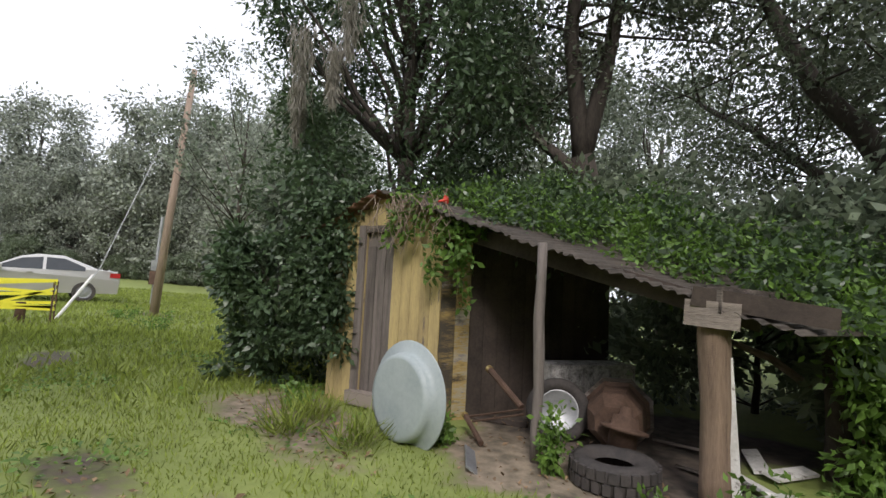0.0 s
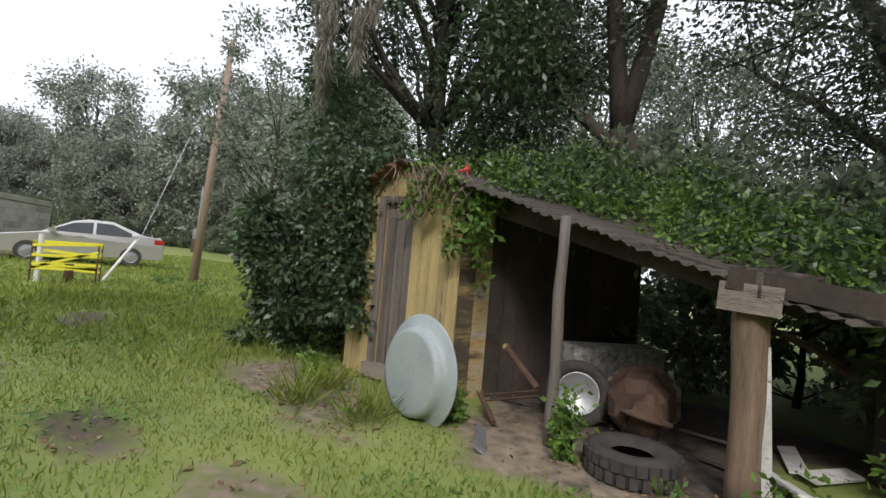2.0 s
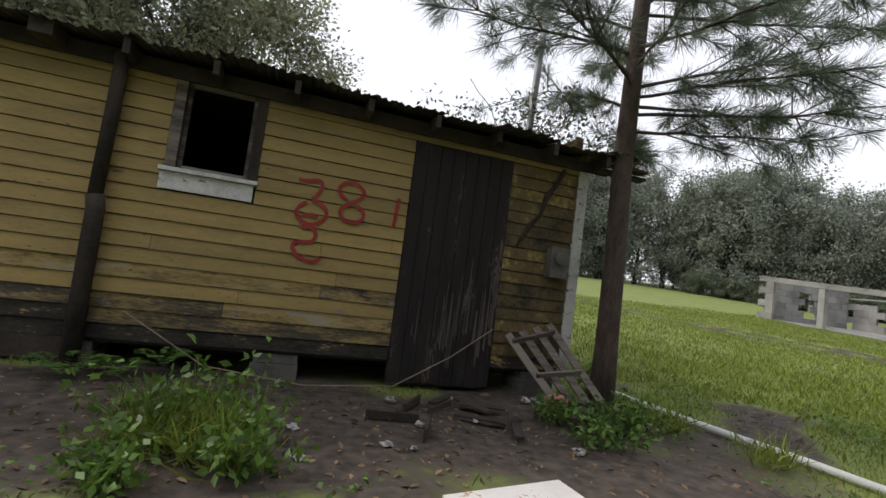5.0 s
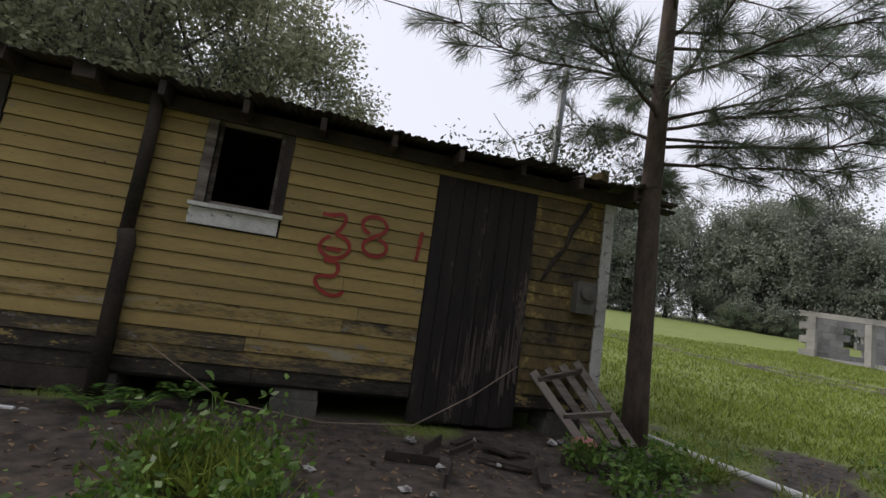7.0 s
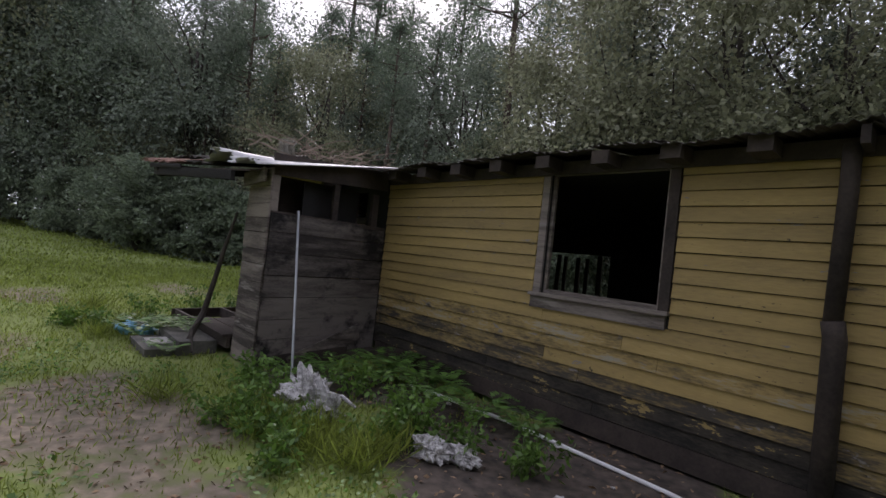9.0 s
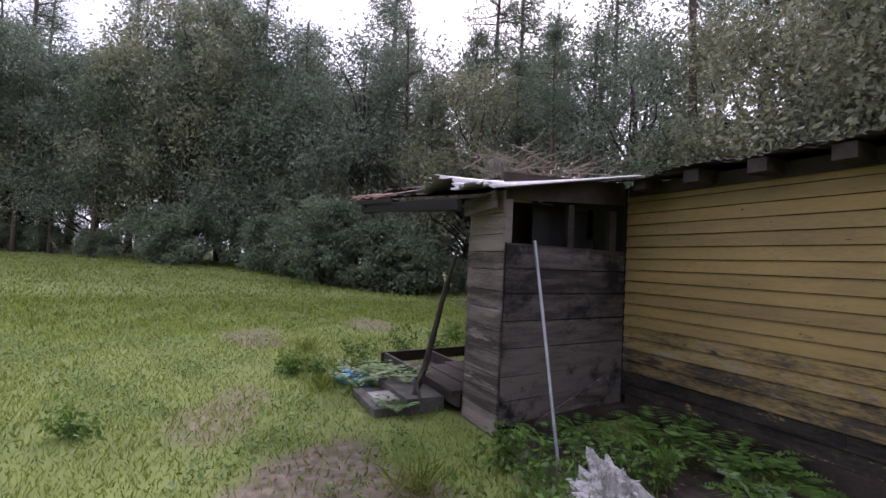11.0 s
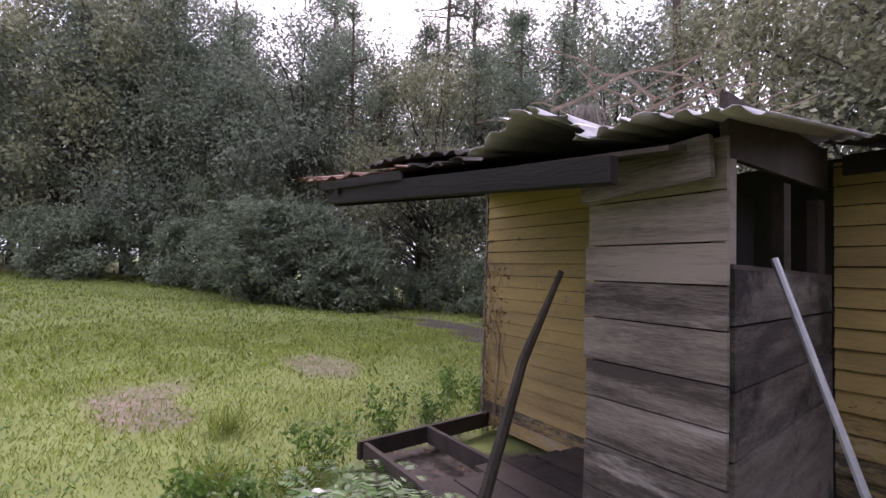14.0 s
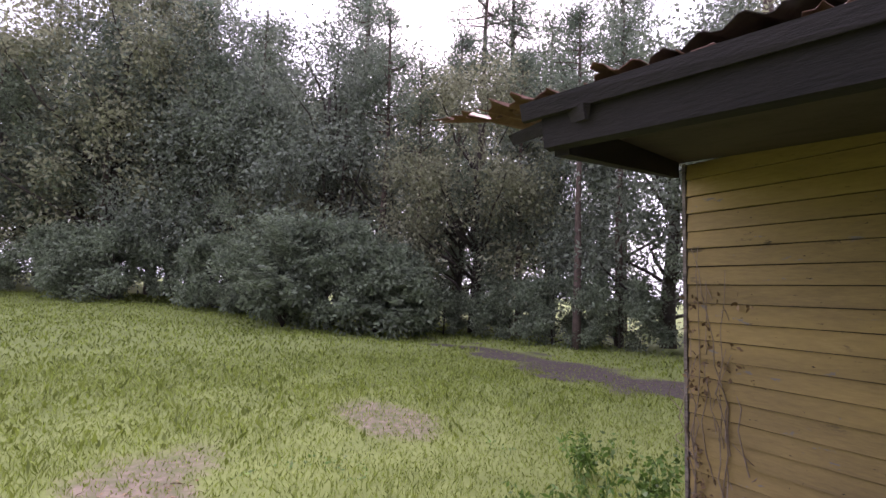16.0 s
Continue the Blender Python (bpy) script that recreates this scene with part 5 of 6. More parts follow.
def crumpled(c, r, seed, squash):
    """A bundle with sharp folds."""
    g = Geo().lump(c, r, seed, 0.3, 22, squash)
    c = Vector(c)
    for i, v in enumerate(g.v):
        d = Vector(v) - c
        f = abs(noise.noise(d * 14 + Vector((seed, 0, 0)))) + 0.5 * abs(noise.noise(d * 33))
        g.v[i] = tuple(c + d * (0.82 + 0.75 * f))
    return g


rags = thing("bundled_cloth", "dirty white crumpled cloth on the weeds", "cloth", (-7.95, -2.05, 0))
part("cloth", crumpled((-7.95, -2.05, 0.15), 0.23, 5, (1.25, 0.8, 0.8)).tube([(-7.85, -2.0, 0.2), (-7.7, -1.85, 0.24), (-7.55, -1.8, 0.18)], [0.03, 0.02, 0.012], 6), RAG, rags)
for p, r in (((-6.75, -1.6, 0.07), 0.11), ((-6.55, -1.45, 0.06), 0.09)):
    solo("crumpled_rag", crumpled(p, r, p[0], (1.3, 0.9, 0.7)), RAG, "dirty pale crumpled rag on the dark soil", "cloth", "rags by the wall")
for k in range(26):
    x, y = random.uniform(-8.6, -0.3), random.uniform(-1.9, -0.35)
    solo("litter", Geo().lump((x, y, 0.02), random.uniform(0.015, 0.045), k, 0.4, 5, (1, 1, 0.5)), RAG, "scrap of pale litter on the dark soil", "litter", "litter by the wall")
for p, m, r in (((-12.05, -2.75, 0.08), BLUE, 0.13), ((-11.83, -2.55, 0.07), BLUE, 0.12), ((-12.2, -2.6, 0.08), WHITEBAG, 0.10), ((-11.7, -2.35, 0.07), WHITEBAG, 0.09)):
    solo("plastic_bag", Geo().lump(p, r, p[0], 0.3, 10, (1.2, 1, 0.6)), m, "crumpled plastic bag on the grass by the steps", "bag", "bags by the steps", smooth=True)
for k in range(16):
    x, y = random.uniform(-2.4, 0.2), random.uniform(-1.3, -0.4)
    a = random.uniform(0, 6.28)
    solo("wood_scrap", Geo().plank((x, y, 0.03), (x + 0.4 * math.cos(a), y + 0.4 * math.sin(a), 0.035), random.uniform(0.03, 0.1), 0.02, (0, 0, 1) if k % 2 else (math.sin(a), -math.cos(a), 0)), DARKW, "dark scrap of rotten wood on the soil", "wood scrap", "wood scraps")

# brush heap on the porch roof
g = Geo()
for k in range(55):
    x, y = random.gauss(-10.8, 0.55), random.gauss(-0.7, 0.5)
    a = random.uniform(0, 6.28)
    h = random.uniform(2.72, 2.95)
    tube_tree(g, (x, y, h), (x + random.uniform(0.4, 1.2) * math.cos(a), y + random.uniform(0.3, 0.9) * math.sin(a), h + random.uniform(0, 0.35)), 0.011, 0.004, 0.07, 5, 4)
solo("brush_heap", g, STRAW, "tangle of dead branches on the porch roof", "branches", kind="stuff")
moss((-10.9, -1.2, 3.1), 0.35, 0.06, 77)

# ---- shed contents ----
dish = thing("satellite_dish", "pale blue-grey satellite dish leaning on the shed", "dish", (0.35, -6.55, SZ))
dm4 = Matrix.Translation((0.17, -6.5, 0.205)) @ (Vector((-0.22, 0.93, 0.03)).to_track_quat("Z", "Y").to_matrix().to_4x4()) @ Matrix.Diagonal((1.0, 1.0, 1, 1))
part("reflector", Geo().lathe([(0.0, 0.09), (0.3, 0.10), (0.335, 0.095), (0.345, 0.05), (0.36, 0.0), (0.44, 0.0), (0.45, -0.01), (0.44, -0.02), (0.3, -0.04), (0.0, -0.05)], dm4, 40), DISHM, dish, "", True)
ty = thing("tyre", "worn black off-road tyre lying on the ground", "tyre", (-1.1, -7.35, SZ))
tm = Matrix.Translation((-1.12, -7.42, SZ + 0.09))
part("carcass", Geo().lathe([(0.13, 0.04), (0.17, 0.085), (0.25, 0.09), (0.275, 0.06), (0.275, -0.06), (0.25, -0.09), (0.17, -0.085), (0.13, -0.04)], tm, 30), RUBBER, ty, "", True)
for k in range(26):
    for s in (-1, 1):
        mm = tm @ Matrix.Rotation(2 * math.pi * (k + 0.25 * s) / 26, 4, "Z")
        part("lug", Geo().box(0.27, 0.292, -0.024, 0.024, 0.006 if s > 0 else -0.07, 0.07 if s > 0 else -0.006, mm), RUBBER, ty)
hub = thing("brake_drum", "rusty wheel hub with a flange", "car part", (-0.95, -7.7, SZ))
part("drum", Geo().lathe([(0, 0.2), (0.04, 0.2), (0.05, 0.14), (0.09, 0.13), (0.1, 0.06), (0.17, 0.05), (0.17, 0.03), (0.1, 0.02), (0.1, -0.12), (0, -0.12)], Matrix.Translation((-0.95, -7.72, SZ + 0.24)) @ Matrix.Rotation(radians(12), 4, "X"), 22), IRON, hub, "", True)
eng = thing("engine_casting", "rusted engine housing with round openings", "engine", (-0.6, -8.2, SZ))
em = Matrix.Translation((-0.55, -8.15, SZ + 0.28)) @ Matrix.Rotation(radians(35), 4, "Z") @ Matrix.Rotation(radians(-20), 4, "Y")
part("housing", Geo().lathe([(0.12, 0.0), (0.26, 0.0), (0.27, 0.04), (0.24, 0.06), (0.22, 0.35), (0.14, 0.5), (0.0, 0.5)], em @ Matrix.Rotation(radians(90), 4, "X") @ Matrix.Rotation(radians(180), 4, "Y"), 8), IRON, eng)
part("flange", Geo().lathe([(0.12, -0.03), (0.3, -0.03), (0.3, 0.0), (0.12, 0.0)], em @ Matrix.Rotation(radians(90), 4, "X"), 8), BARN, eng)
dr = thing("cabinet", "old white cabinet with two doors lying in the lean-to", "cabinet", (0.1, -8.1, SZ))
cm = Matrix.Translation((0.12, -7.95, SZ)) @ Matrix.Rotation(math.atan2(-1.9, -0.45), 4, "Z")
part("body", Geo().box(-0.05, 0.85, -0.2, 0.12, 0.05, 0.6, cm), RAG, dr)
for k in range(3):
    dd = part("door", Geo().box(-0.02 + k * 0.29, 0.25 + k * 0.29, -0.222, -0.203, 0.1, 0.57, cm), RAG, dr)
    part("knob", Geo().lump(cm @ Vector((0.11 + k * 0.29, -0.23, 0.38)), 0.018, k, 0.1, 5), IRON, dd)
wt = thing("tyre", "black tyre on a pale rim standing on edge", "tyre", (-0.2, -7.75, SZ))
wm = Matrix.Translation((-0.25, -7.75, SZ + 0.25)) @ Vector((-0.75, 0.6, 0.25)).to_track_quat("Z", "Y").to_matrix().to_4x4()
part("carcass", Geo().lathe([(0.17, 0.03), (0.19, 0.07), (0.25, 0.07), (0.27, 0.03), (0.27, -0.06), (0.17, -0.06)], wm, 26), RUBBER, wt, "", True)
part("rim", Geo().lathe([(0, 0.0), (0.1, 0.01), (0.16, 0.04), (0.172, 0.045), (0.172, 0.0)], wm, 22), GREYMET, wt, "", True)
ax = thing("axle_rods", "rusty metal rods with brass caps beside the post", "rods", (-0.3, -7.0, SZ))
for a, b, r in (((0.12, -7.05, 0.02), (-0.22, -6.98, -0.1), 0.022), ((0.0, -7.2, 0.42), (-0.4, -7.22, 0.2), 0.026), ((0.1, -7.06, 0.02), (-0.42, -7.22, 0.19), 0.008), ((0.02, -7.05, 0.0), (-0.45, -7.2, 0.16), 0.008)):
    rod = part("rod", Geo().tube([a, b], r, 8), IRON, ax)
    part("cap", Geo().tube([Vector(a), Vector(a) + (Vector(a) - Vector(b)).normalized() * 0.03], r * 1.25, 8), BRASS, rod)
tin = thing("bent_flashing", "bent strip of grey metal on the ground", "metal strip", (-0.45, -6.75, SZ))
part("strip", Geo().plank((-0.25, -6.85, SZ + 0.04), (-0.62, -6.62, SZ + 0.03), 0.09, 0.012, (0.2, 0.4, 0.3)), GREYMET, tin)
for k in range(9):
    x, y = random.uniform(-1.7, 0.1), random.uniform(-9.0, -7.6)
    a = random.uniform(0, 6.28)
    solo("board_scrap", Geo().plank((x, y, SZ + 0.03), (x + 0.5 * math.cos(a), y + 0.5 * math.sin(a), SZ + 0.05), random.uniform(0.05, 0.14), 0.02, (math.sin(a), -math.cos(a), 0.2)), random.choice([DARKW, BARN, WHITEP]), "grey board scrap on the lean-to floor", "board", "boards in the lean-to")
solo("fallen_limb", Geo().tube([(-0.6, -9.6, 0.75), (-1.1, -9.5, 0.62), (-1.5, -9.4, 0.4), (-1.8, -9.4, 0.1), (-2.0, -9.4, SZ)], [0.03, 0.035, 0.035, 0.03, 0.03], 7), STRAW, "pale curved fallen limb behind the shed", "branch")

# vines on the shed
random.seed(8)


def vine_cloud(name, label, centres, radii, per, leaf, material, seed, group="", aspect=0.5):
    t = tagged(new(name, card_mesh(name, leaves_at(centres, radii, per, leaf, seed, 0.5, aspect), material)), label, "vine", group, "stuff")
    return t


roof_pts = []
for k in range(150):
    u, v = random.random(), random.random()
    p = R0.lerp(P2 + fd * 0.5, u) + dep * (0.12 + v * 0.85)
    roof_pts.append((p.x, p.y, roof_z(R0.lerp(P2 + fd * 0.5, u)) + random.uniform(0.02, 0.05 + 0.5 * v)))
vine_cloud("roof_vines", "fresh green vines covering the shed roof", roof_pts, [0.15] * len(roof_pts), 110, 0.055, LEAF_FRESH, 1)
vine_cloud("roof_vines", "darker creeper leaves on the shed roof", roof_pts[::2], [0.2] * len(roof_pts[::2]), 130, 0.07, LEAF_DARK, 11)
hang = []
for s, drop in ((0.02, 0.75), (0.1, 0.35), (0.28, 0.85), (0.33, 0.5), (-0.35, 0.45), (-0.5, 0.5), (-0.2, 0.3), (0.2, 0.2), (0.5, 0.2)):
    b0 = C + fd * s + fn * 0.18
    z0 = roof_z(C + fd * s)
    for q in range(int(drop * 14)):
        hang.append((b0.x + random.gauss(0, 0.03), b0.y + random.gauss(0, 0.03), z0 - q / 14 + random.gauss(0, 0.02)))
vine_cloud("hanging_vines", "leafy vines hanging from the shed's eave", hang, [0.055] * len(hang), 16, 0.075, LEAF_FRESH, 2)
side_v = []
for k in range(110):
    b0 = L - fd * random.uniform(-0.28, 0.5) + fn * random.uniform(0.0, 0.2)
    side_v.append((b0.x, b0.y, random.uniform(0.35, 2.1)))
vine_cloud("wall_vines", "dark vines climbing the shed's corner", side_v, [0.13] * len(side_v), 50, 0.08, LEAF_DARK, 3)
right_v = []
for k in range(120):
    p = P3.lerp(P2, random.random() * 0.4) + fd * random.uniform(0.3, 1.0)
    right_v.append((p.x, p.y, random.uniform(SZ, 1.2)))
vine_cloud("post_vines", "green vines tumbling over the lean-to's end", right_v, [0.15] * len(right_v), 80, 0.08, LEAF_FRESH, 4)
g = Geo()
for k in range(60):
    b0 = C + fd * random.uniform(-0.75, 0.15) + fn * 0.2
    z0 = roof_z(C - fd * 0.3) + random.uniform(-0.05, 0.08)
    tube_tree(g, (b0.x, b0.y, z0), (b0.x + random.uniform(-0.25, 0.25), b0.y + random.uniform(-0.1, 0.12), z0 - random.uniform(0.15, 0.55)), 0.005, 0.002, 0.05, 5, 4)
solo("dead_vines", g, STRAW, "tangle of dry brown vines over the shed's eave", "vine", kind="stuff")
b0 = C + fd * 0.12 + fn * 0.24
solo("trumpet_flower", Geo().lathe([(0.008, -0.05), (0.012, 0), (0.03, 0.03), (0.045, 0.035)], Matrix.Translation((b0.x, b0.y, roof_z(C) + 0.06)) @ Matrix.Rotation(radians(70), 4, "X"), 8), FLOWER, "red trumpet flower among the vines", "flower")

# ---- grass, weeds and leaf litter ----
rng = np.random.default_rng(9)


def on_field(n, x0, x1, y0, y1, keep=0.35):
    x, y = rng.uniform(x0, x1, n), rng.uniform(y0, y1, n)
    ok = bare_mask(x, y) < keep * rng.uniform(0.4, 1.6, n)
    ok &= ~((x > -13.2) & (x < 0.2) & (y > -0.05) & (y < 5.2))
    ok &= ~((x > -13.0) & (x < -9.6) & (y > -2.0) & (y < 0.1))
    ok &= ~((x > -2.0) & (x < 2.0) & (y < -7.0) & (y > -9.3))
    ok &= ~((x > -2.3) & (x < -1.3) & (y > -3.45) & (y < -2.25))
    edge = np.minimum(np.minimum(x - x0, x1 - x), np.minimum(y - y0, y1 - y))
    ok &= edge > 3.0 * rng.random(n) ** 1.5
    return x[ok], y[ok]


def grass(name, label, n, box, h, w, seed, keep=0.35):
    x, y = on_field(n, *box, keep)
    patch = 0.6 + 0.6 * (np.sin(x * 1.7 + 2 * np.sin(y * 1.1)) * np.cos(y * 1.9 + x * 0.4) * 0.5 + 0.5)
    p = np.stack([x, y, ground_height(x, y) - 0.01], 1)
    d = np.stack([rng.normal(size=len(x)) * 0.5, rng.normal(size=len(x)) * 0.5, np.ones(len(x))], 1)
    ln = h * patch * rng.uniform(0.5, 1.5, len(x))
    tagged(new(name, card_mesh(name, blades(p, d, ln, w * rng.uniform(0.7, 1.4, len(x)), seed, 0.12), GRASSM)), label, "grass", kind="stuff")


grass("grass", "short green grass round the shed and yard", 300000, (-10.2, 9, -9.5, 5), 0.068, 0.0075, 1)
grass("grass", "short green grass in the field by the porch", 250000, (-24, -6.5, -11.5, 7), 0.075, 0.0095, 2, 0.62)
grass("grass", "bright grass of the open field", 130000, (1.5, 29, -9, 19), 0.13, 0.024, 3, 0.5)
grass("grass", "grass at the far side by the woods", 75000, (-48, -16, -25, 12), 0.12, 0.035, 4)


def tuft(at, n, h, seed, w=0.012):
    r = np.random.default_rng(seed)
    p = np.stack([at[0] + r.normal(size=n) * 0.09, at[1] + r.normal(size=n) * 0.09, np.full(n, gz(*at))], 1)
    d = np.stack([r.normal(size=n) * 0.7, r.normal(size=n) * 0.7, np.ones(n)], 1)
    return tagged(new("grass_tuft", card_mesh("grass_tuft", blades(p, d, h * r.uniform(0.5, 1.2, n), w, seed, 0.15), GRASSM)), "long-bladed bright grass tuft by the house", "grass", "grass tufts")


for k, a in enumerate([(-7.5, -2.1), (-7.2, -2.4), (-7.7, -2.5), (-6.9, -2.2), (-3.4, -1.85), (-3.25, -2.0), (-3.55, -1.7), (-8.2, -2.5), (-11.9, -3.1), (-12.6, -2.6), (-8.9, -3.0), (0.4, -1.2), (1.0, -6.0), (0.7, -5.7), (0.15, -6.1), (-7.45, -2.2), (-7.0, -1.85), (-6.95, -2.05), (-7.9, -2.35), (-3.62, -1.6), (-3.5, -1.5), (-3.7, -1.75), (-3.3, -1.75), (-12.9, -3.2), (-14.2, -2.9), (0.6, -2.0)]):
    tuft(a, 130, 0.34, 200 + k)


def weed(at, h, r, seed, material=LEAF_FRESH, leaf=0.06):
    random.seed(seed)
    t = thing("weed", "leafy green weed growing from the soil", "plant", (at[0], at[1], gz(*at)), "weeds")
    cs = []
    for k in range(9):
        e = (at[0] + random.gauss(0, r * 0.6), at[1] + random.gauss(0, r * 0.6), gz(*at) + h * random.uniform(0.5, 1.1))
        g = Geo()
        pts = tube_tree(g, (at[0] + random.gauss(0, r * 0.2), at[1] + random.gauss(0, r * 0.2), gz(*at) - 0.02), e, 0.006, 0.002, 0.03, 5, 4)
        cs += [tuple(p) for p in pts[2:]]
        part("stem", g, FERNM, t)
    part("foliage", card_mesh("foliage", leaves_at(cs, [0.06] * len(cs), 9, leaf, seed), material), None, t)


for k, (a, h, r) in enumerate([((-3.45, -1.75), 0.5, 0.28), ((-3.1, -2.1), 0.3, 0.22), ((-3.7, -2.2), 0.25, 0.2), ((-7.9, -2.6), 0.3, 0.25), ((-7.0, -1.6), 0.35, 0.25), ((-6.2, -1.2), 0.3, 0.2), ((-0.6, -1.6), 0.25, 0.3), ((0.0, -1.2), 0.28, 0.25), ((-9.0, -2.2), 0.3, 0.2), ((-12.9, -2.3), 0.5, 0.3), ((-13.4, -1.4), 0.6, 0.35), ((-13.6, -0.7), 0.55, 0.3), ((-12.4, -3.0), 0.3, 0.2),
                                  ((0.05, -6.7), 0.2, 0.1), ((-0.85, -7.1), 0.42, 0.08), ((1.5, -6.0), 0.25, 0.2), ((-1.9, -7.3), 0.25, 0.25), ((-2.3, -7.9), 0.35, 0.3), ((-2.6, -8.6), 0.5, 0.35), ((8.6, -4.6), 0.35, 0.5), ((11.0, -4.0), 0.3, 0.4), ((0.55, 0.1), 0.35, 0.15), ((-10.9, -5.4), 0.25, 0.2), ((-8.1, -2.7), 0.32, 0.25), ((-8.4, -2.2), 0.35, 0.25), ((-7.6, -2.4), 0.3, 0.25), ((-7.2, -2.7), 0.25, 0.22), ((-7.1, -1.8), 0.3, 0.22), ((-6.7, -1.4), 0.3, 0.2), ((-7.5, -1.3), 0.4, 0.25), ((-8.3, -1.3), 0.4, 0.25), ((-3.2, -1.55), 0.35, 0.25), ((-0.3, -1.25), 0.28, 0.25), ((-0.65, -1.0), 0.22, 0.2), ((-14.6, 0.2), 0.35, 0.3), ((-13.8, 0.1), 0.5, 0.3), ((-12.7, -3.4), 0.25, 0.2)]):
    weed(a, h, r, 300 + k)


def fern(at, h, seed, fronds=7):
    random.seed(seed)
    t = thing("fern", "green fern with arching fronds by the house", "fern", at, "ferns")
    for k in range(fronds):
        an = 2 * math.pi * k / fronds + random.uniform(-0.3, 0.3)
        P, D, W = [], [], []
        for i in range(16):
            u = i / 15
            p = Vector((math.cos(an) * h * u * 0.9, math.sin(an) * h * u * 0.9, h * (u * 1.1 - 0.75 * u * u)))
            for s in (-1, 1):
                P.append(Vector(at) + p)
                D.append((-math.sin(an) * s + 0.4 * math.cos(an), math.cos(an) * s + 0.4 * math.sin(an), 0.05))
                W.append(max(0.012, h * 0.3 * math.sin(math.pi * (0.1 + 0.88 * u))))
        W = np.array(W)
        part("frond", card_mesh("frond", blades(np.array(P), np.array(D), W, W * 0.28, seed + k, 0, np.array([[0, 0, 1.0]])), FERNM), None, t)


for k, (a, h) in enumerate([((-11.75, -2.3, 0.02), 0.5), ((-11.2, -2.2, 0.17), 0.4), ((-10.6, -2.55, 0.02), 0.35), ((-12.1, -2.1, 0.02), 0.45), ((-9.3, -1.1, 0.02), 0.4), ((-8.6, -0.8, 0.02), 0.55), ((-7.9, -0.6, 0.02), 0.5), ((-7.6, -1.1, 0.02), 0.45), ((-4.2, -0.35, 0.02), 0.3), ((-3.9, -0.2, 0.1), 0.28), ((-8.9, -0.45, 0.02), 0.6), ((-8.2, -0.35, 0.02), 0.55), ((-7.2, -0.6, 0.02), 0.5), ((-9.2, -1.6, 0.02), 0.4), ((-8.7, -1.4, 0.02), 0.4), ((-6.7, -0.5, 0.02), 0.4), ((-12.3, -2.5, 0.02), 0.45), ((-11.6, -2.7, 0.05), 0.5), ((-4.5, -0.4, 0.02), 0.35)]):
    fern(a, h, 400 + k)
n = 14000
x, y = rng.uniform(-16, 4, n), rng.uniform(-8, 0.3, n)
ok = (bare_mask(x, y) > 0.3) & ~((x > -9.6) & (x < 0.1) & (y > -0.02))
x, y = x[ok], y[ok]
p = np.stack([x, y, ground_height(x, y) + 0.006], 1)
d = np.stack([rng.normal(size=len(x)), rng.normal(size=len(x)), rng.normal(size=len(x)) * 0.25 + 0.05], 1)
ln = rng.uniform(0.02, 0.075, len(x))
tagged(new("leaf_litter", card_mesh("leaf_litter", blades(p, d, ln, ln * 0.45, 5, 0.1, np.array([[0, 0, 1.0]])), DEADLEAF)), "brown dead leaves scattered on bare soil", "leaves", kind="stuff")

# small broad-leaved weeds in patches through the grass
n = 60000
x, y = rng.uniform(-16, 6, n), rng.uniform(-8, 0.0, n)
patch = np.sin(x * 1.9 + 1.4 * np.sin(y * 1.7)) * np.cos(y * 2.3 + np.sin(x * 1.3)) + 0.4 * np.sin(x * 5.1) * np.cos(y * 4.3)
ok = (patch > 0.45 * rng.uniform(0.5, 1.6, n)) & (bare_mask(x, y) < 0.75) & ~((x > -13.2) & (x < 0.1) & (y > -0.3)) & ~((x > -13.0) & (x < -9.5) & (y > -2.6)) & ~((x > -2.3) & (x < -1.2) & (y > -3.45) & (y < -2.2)) & ~((x > -6.1) & (x < -4.7) & (y > -2.8) & (y < -1.9)) & ~((x > -2) & (x < 2) & (y < -7))
x, y = x[ok], y[ok]
p = np.stack([x, y, ground_height(x, y) + rng.uniform(0.01, 0.09, len(x))], 1)
d = np.stack([rng.normal(size=len(x)), rng.normal(size=len(x)), rng.normal(size=len(x)) * 0.3 + 0.2], 1)
ln = rng.uniform(0.025, 0.06, len(x))
tagged(new("ground_weeds", card_mesh("ground_weeds", blades(p, d, ln, ln * 0.6, 15, 0.08, np.array([[0, 0, 1.0]])), LEAF_FRESH)), "low broad-leaved weeds in patches through the grass", "weeds", kind="stuff")

# creeper over the roof corner by the pine
random.seed(51)
cs = [(random.gauss(-0.55, 0.5), random.uniform(0.1, 0.8), 2.8 + abs(random.gauss(0, 0.28))) for k in range(70)] + [(0.3 + random.gauss(0.25, 0.3), random.uniform(0.0, 0.5), random.uniform(2.7, 3.3)) for k in range(25)]
vine_cloud("roof_creeper", "thin leafy creeper over the house roof's corner", cs, [0.12] * len(cs), 20, 0.06, LEAF_OAK, 52)
g = Geo()
for k in range(18):
    a = (random.gauss(-0.6, 0.35), random.uniform(0.15, 0.6), 2.72)
    tube_tree(g, a, (a[0] + random.gauss(0.2, 0.4), a[1] + random.uniform(-0.2, 0.3), random.uniform(3.0, 3.6)), 0.008, 0.003, 0.05, 5, 4)
solo("creeper_stems", g, STRAW, "thin bare creeper stems above the roof corner", "vine", kind="stuff")

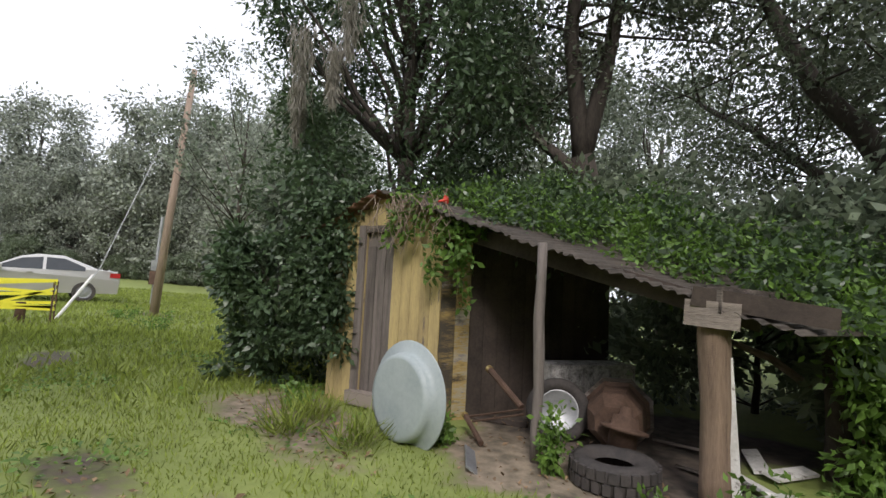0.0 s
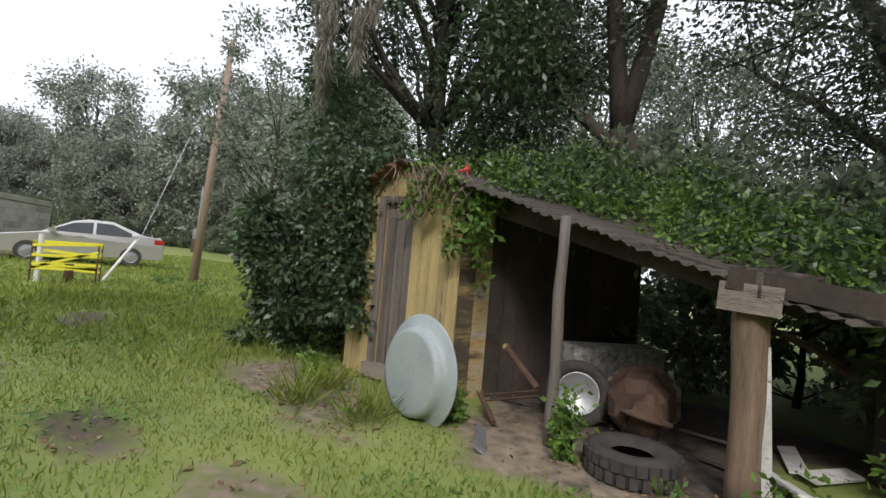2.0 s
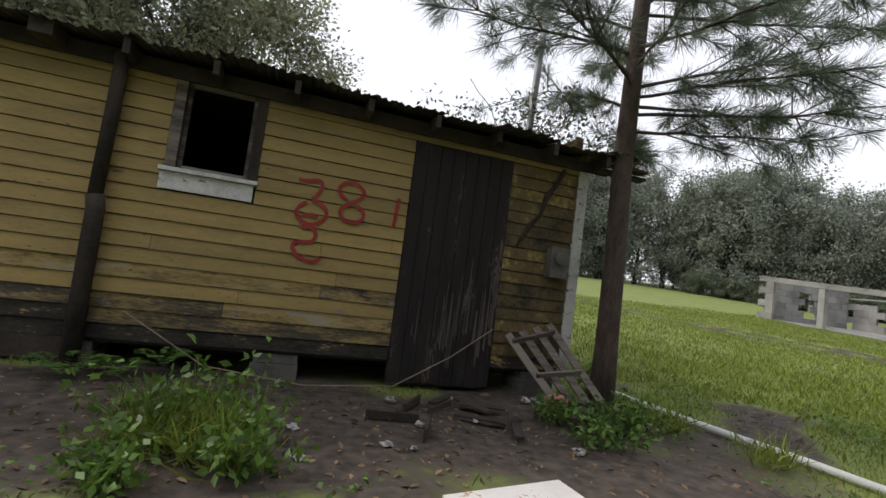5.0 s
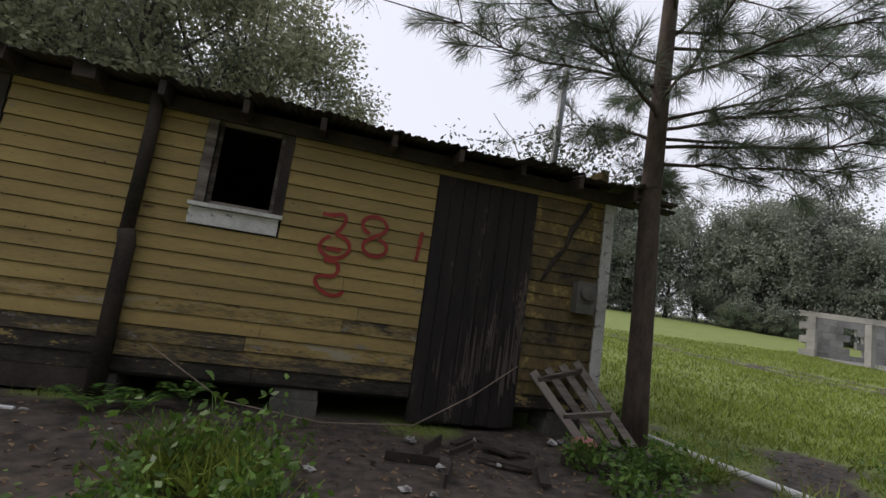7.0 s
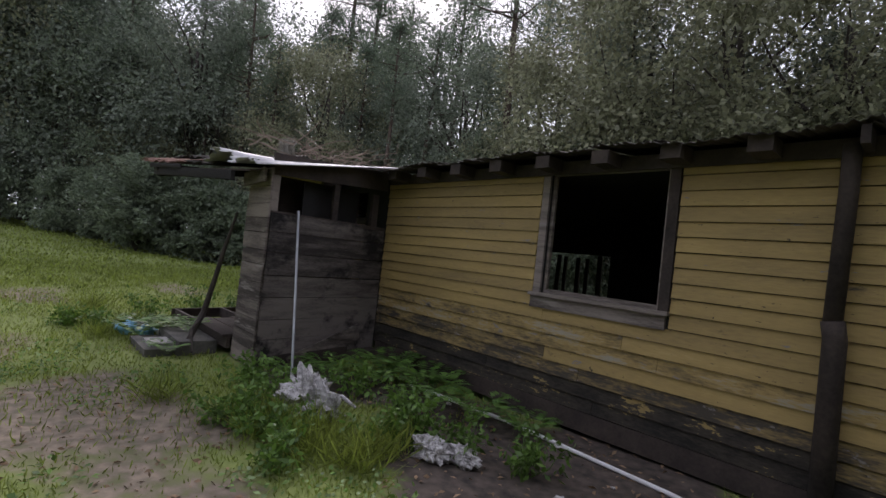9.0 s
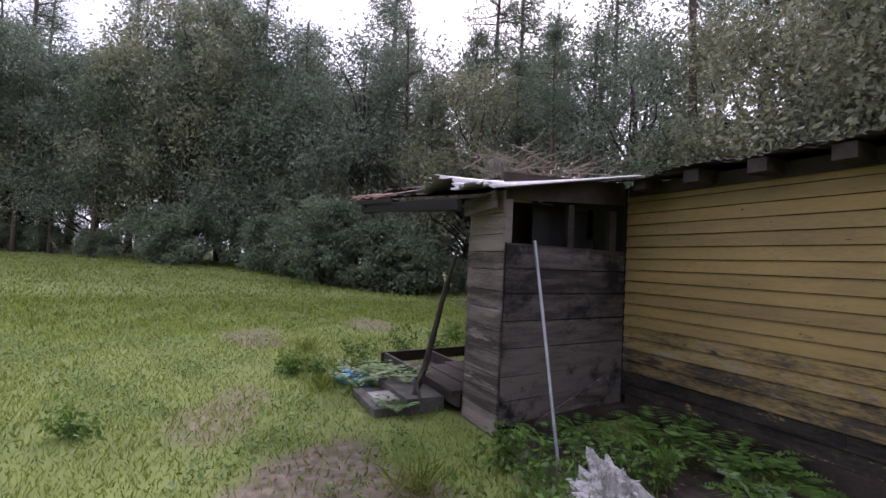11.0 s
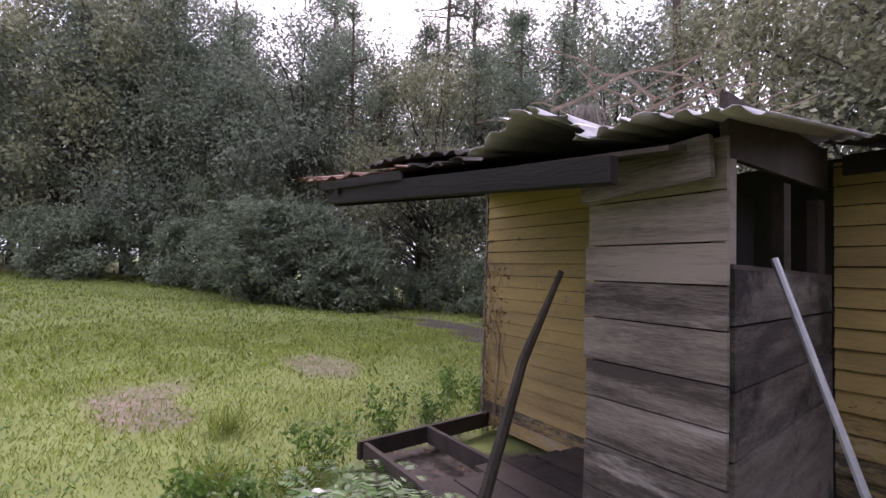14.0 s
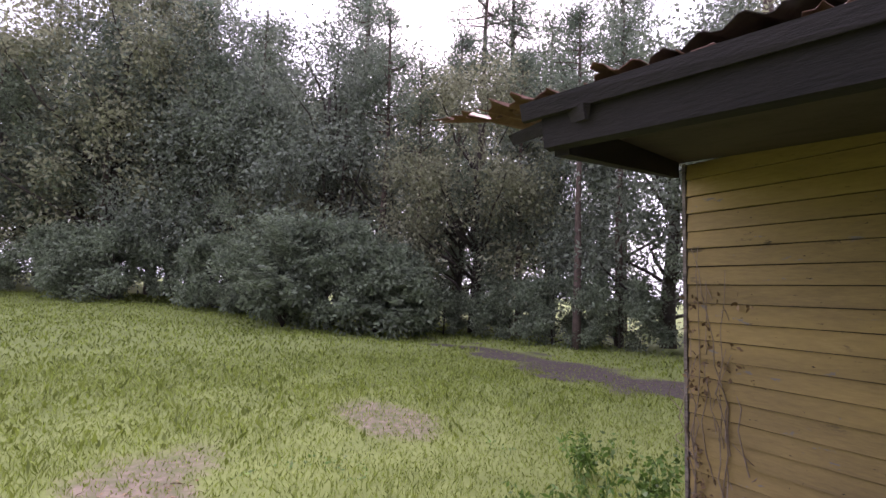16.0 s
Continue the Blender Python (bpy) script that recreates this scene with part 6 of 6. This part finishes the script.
# dead vines clinging to the end of the yellow porch wall
g = Geo()
for k in range(15):
    x0 = -13.05 + abs(random.gauss(0, 0.22))
    z0, z1 = random.uniform(0.1, 0.9), random.uniform(0.9, 2.3)
    tube_tree(g, (x0, -0.36, z0), (x0 + random.gauss(0, 0.1), -0.36, z1), 0.005, 0.002, 0.05, 9, 4)
solo("dead_vines", g, STRAW, "dry vine stems clinging to the yellow wall", "vine", kind="stuff")
cs = [(-13.05 + abs(random.gauss(0, 0.18)), -0.37, random.uniform(0.1, 1.7) ** 1.2) for k in range(60)]
vine_cloud("wall_vines", "brown and green vine leaves on the wall's end", cs, [0.04] * len(cs), 5, 0.04, DEADLEAF, 55)


def arching_shrub(at, h, seed):
    """Long arching sprays with paired leaflets."""
    random.seed(seed)
    t = thing("arching_shrub", "pale green shrub with long arching sprays", "shrub", (at[0], at[1], gz(*at)))
    g, P, D = Geo(), [], []
    for k in range(110):
        an, reach, up = random.uniform(0, 6.28), h * random.uniform(0.25, 0.75), h * random.uniform(0.35, 1.05)
        pts = []
        for i in range(9):
            u = i / 8
            pts.append(Vector((at[0] + math.cos(an) * reach * u ** 1.4, at[1] + math.sin(an) * reach * u ** 1.4, gz(*at) + up * (1.45 * u - 0.55 * u * u * u))))
        g.tube(pts, [0.02 * (1 - 0.1 * i) for i in range(9)], 4, False)
        for a, b in zip(pts[2:], pts[3:]):
            for q in range(7):
                c = a.lerp(b, q / 7)
                for sgn in (-1, 1):
                    for z in (0, 1):
                        P.append(c + Vector((random.gauss(0, 0.05), random.gauss(0, 0.05), random.gauss(0, 0.05))))
                        D.append((-math.sin(an) * sgn + random.gauss(0, 0.4), math.cos(an) * sgn + random.gauss(0, 0.4), random.gauss(-0.1, 0.3)))
    part("stems", g, BARK, t)
    ln = np.random.default_rng(seed).uniform(0.12, 0.26, len(P))
    part("foliage", card_mesh("foliage", blades(np.array([tuple(q) for q in P]), np.array(D), ln, ln * 0.3, seed), LEAF_UNDER), None, t)


arching_shrub((-30.5, 0.6), 4.6, 61)
arching_shrub((-28.5, 4.6), 3.0, 62)
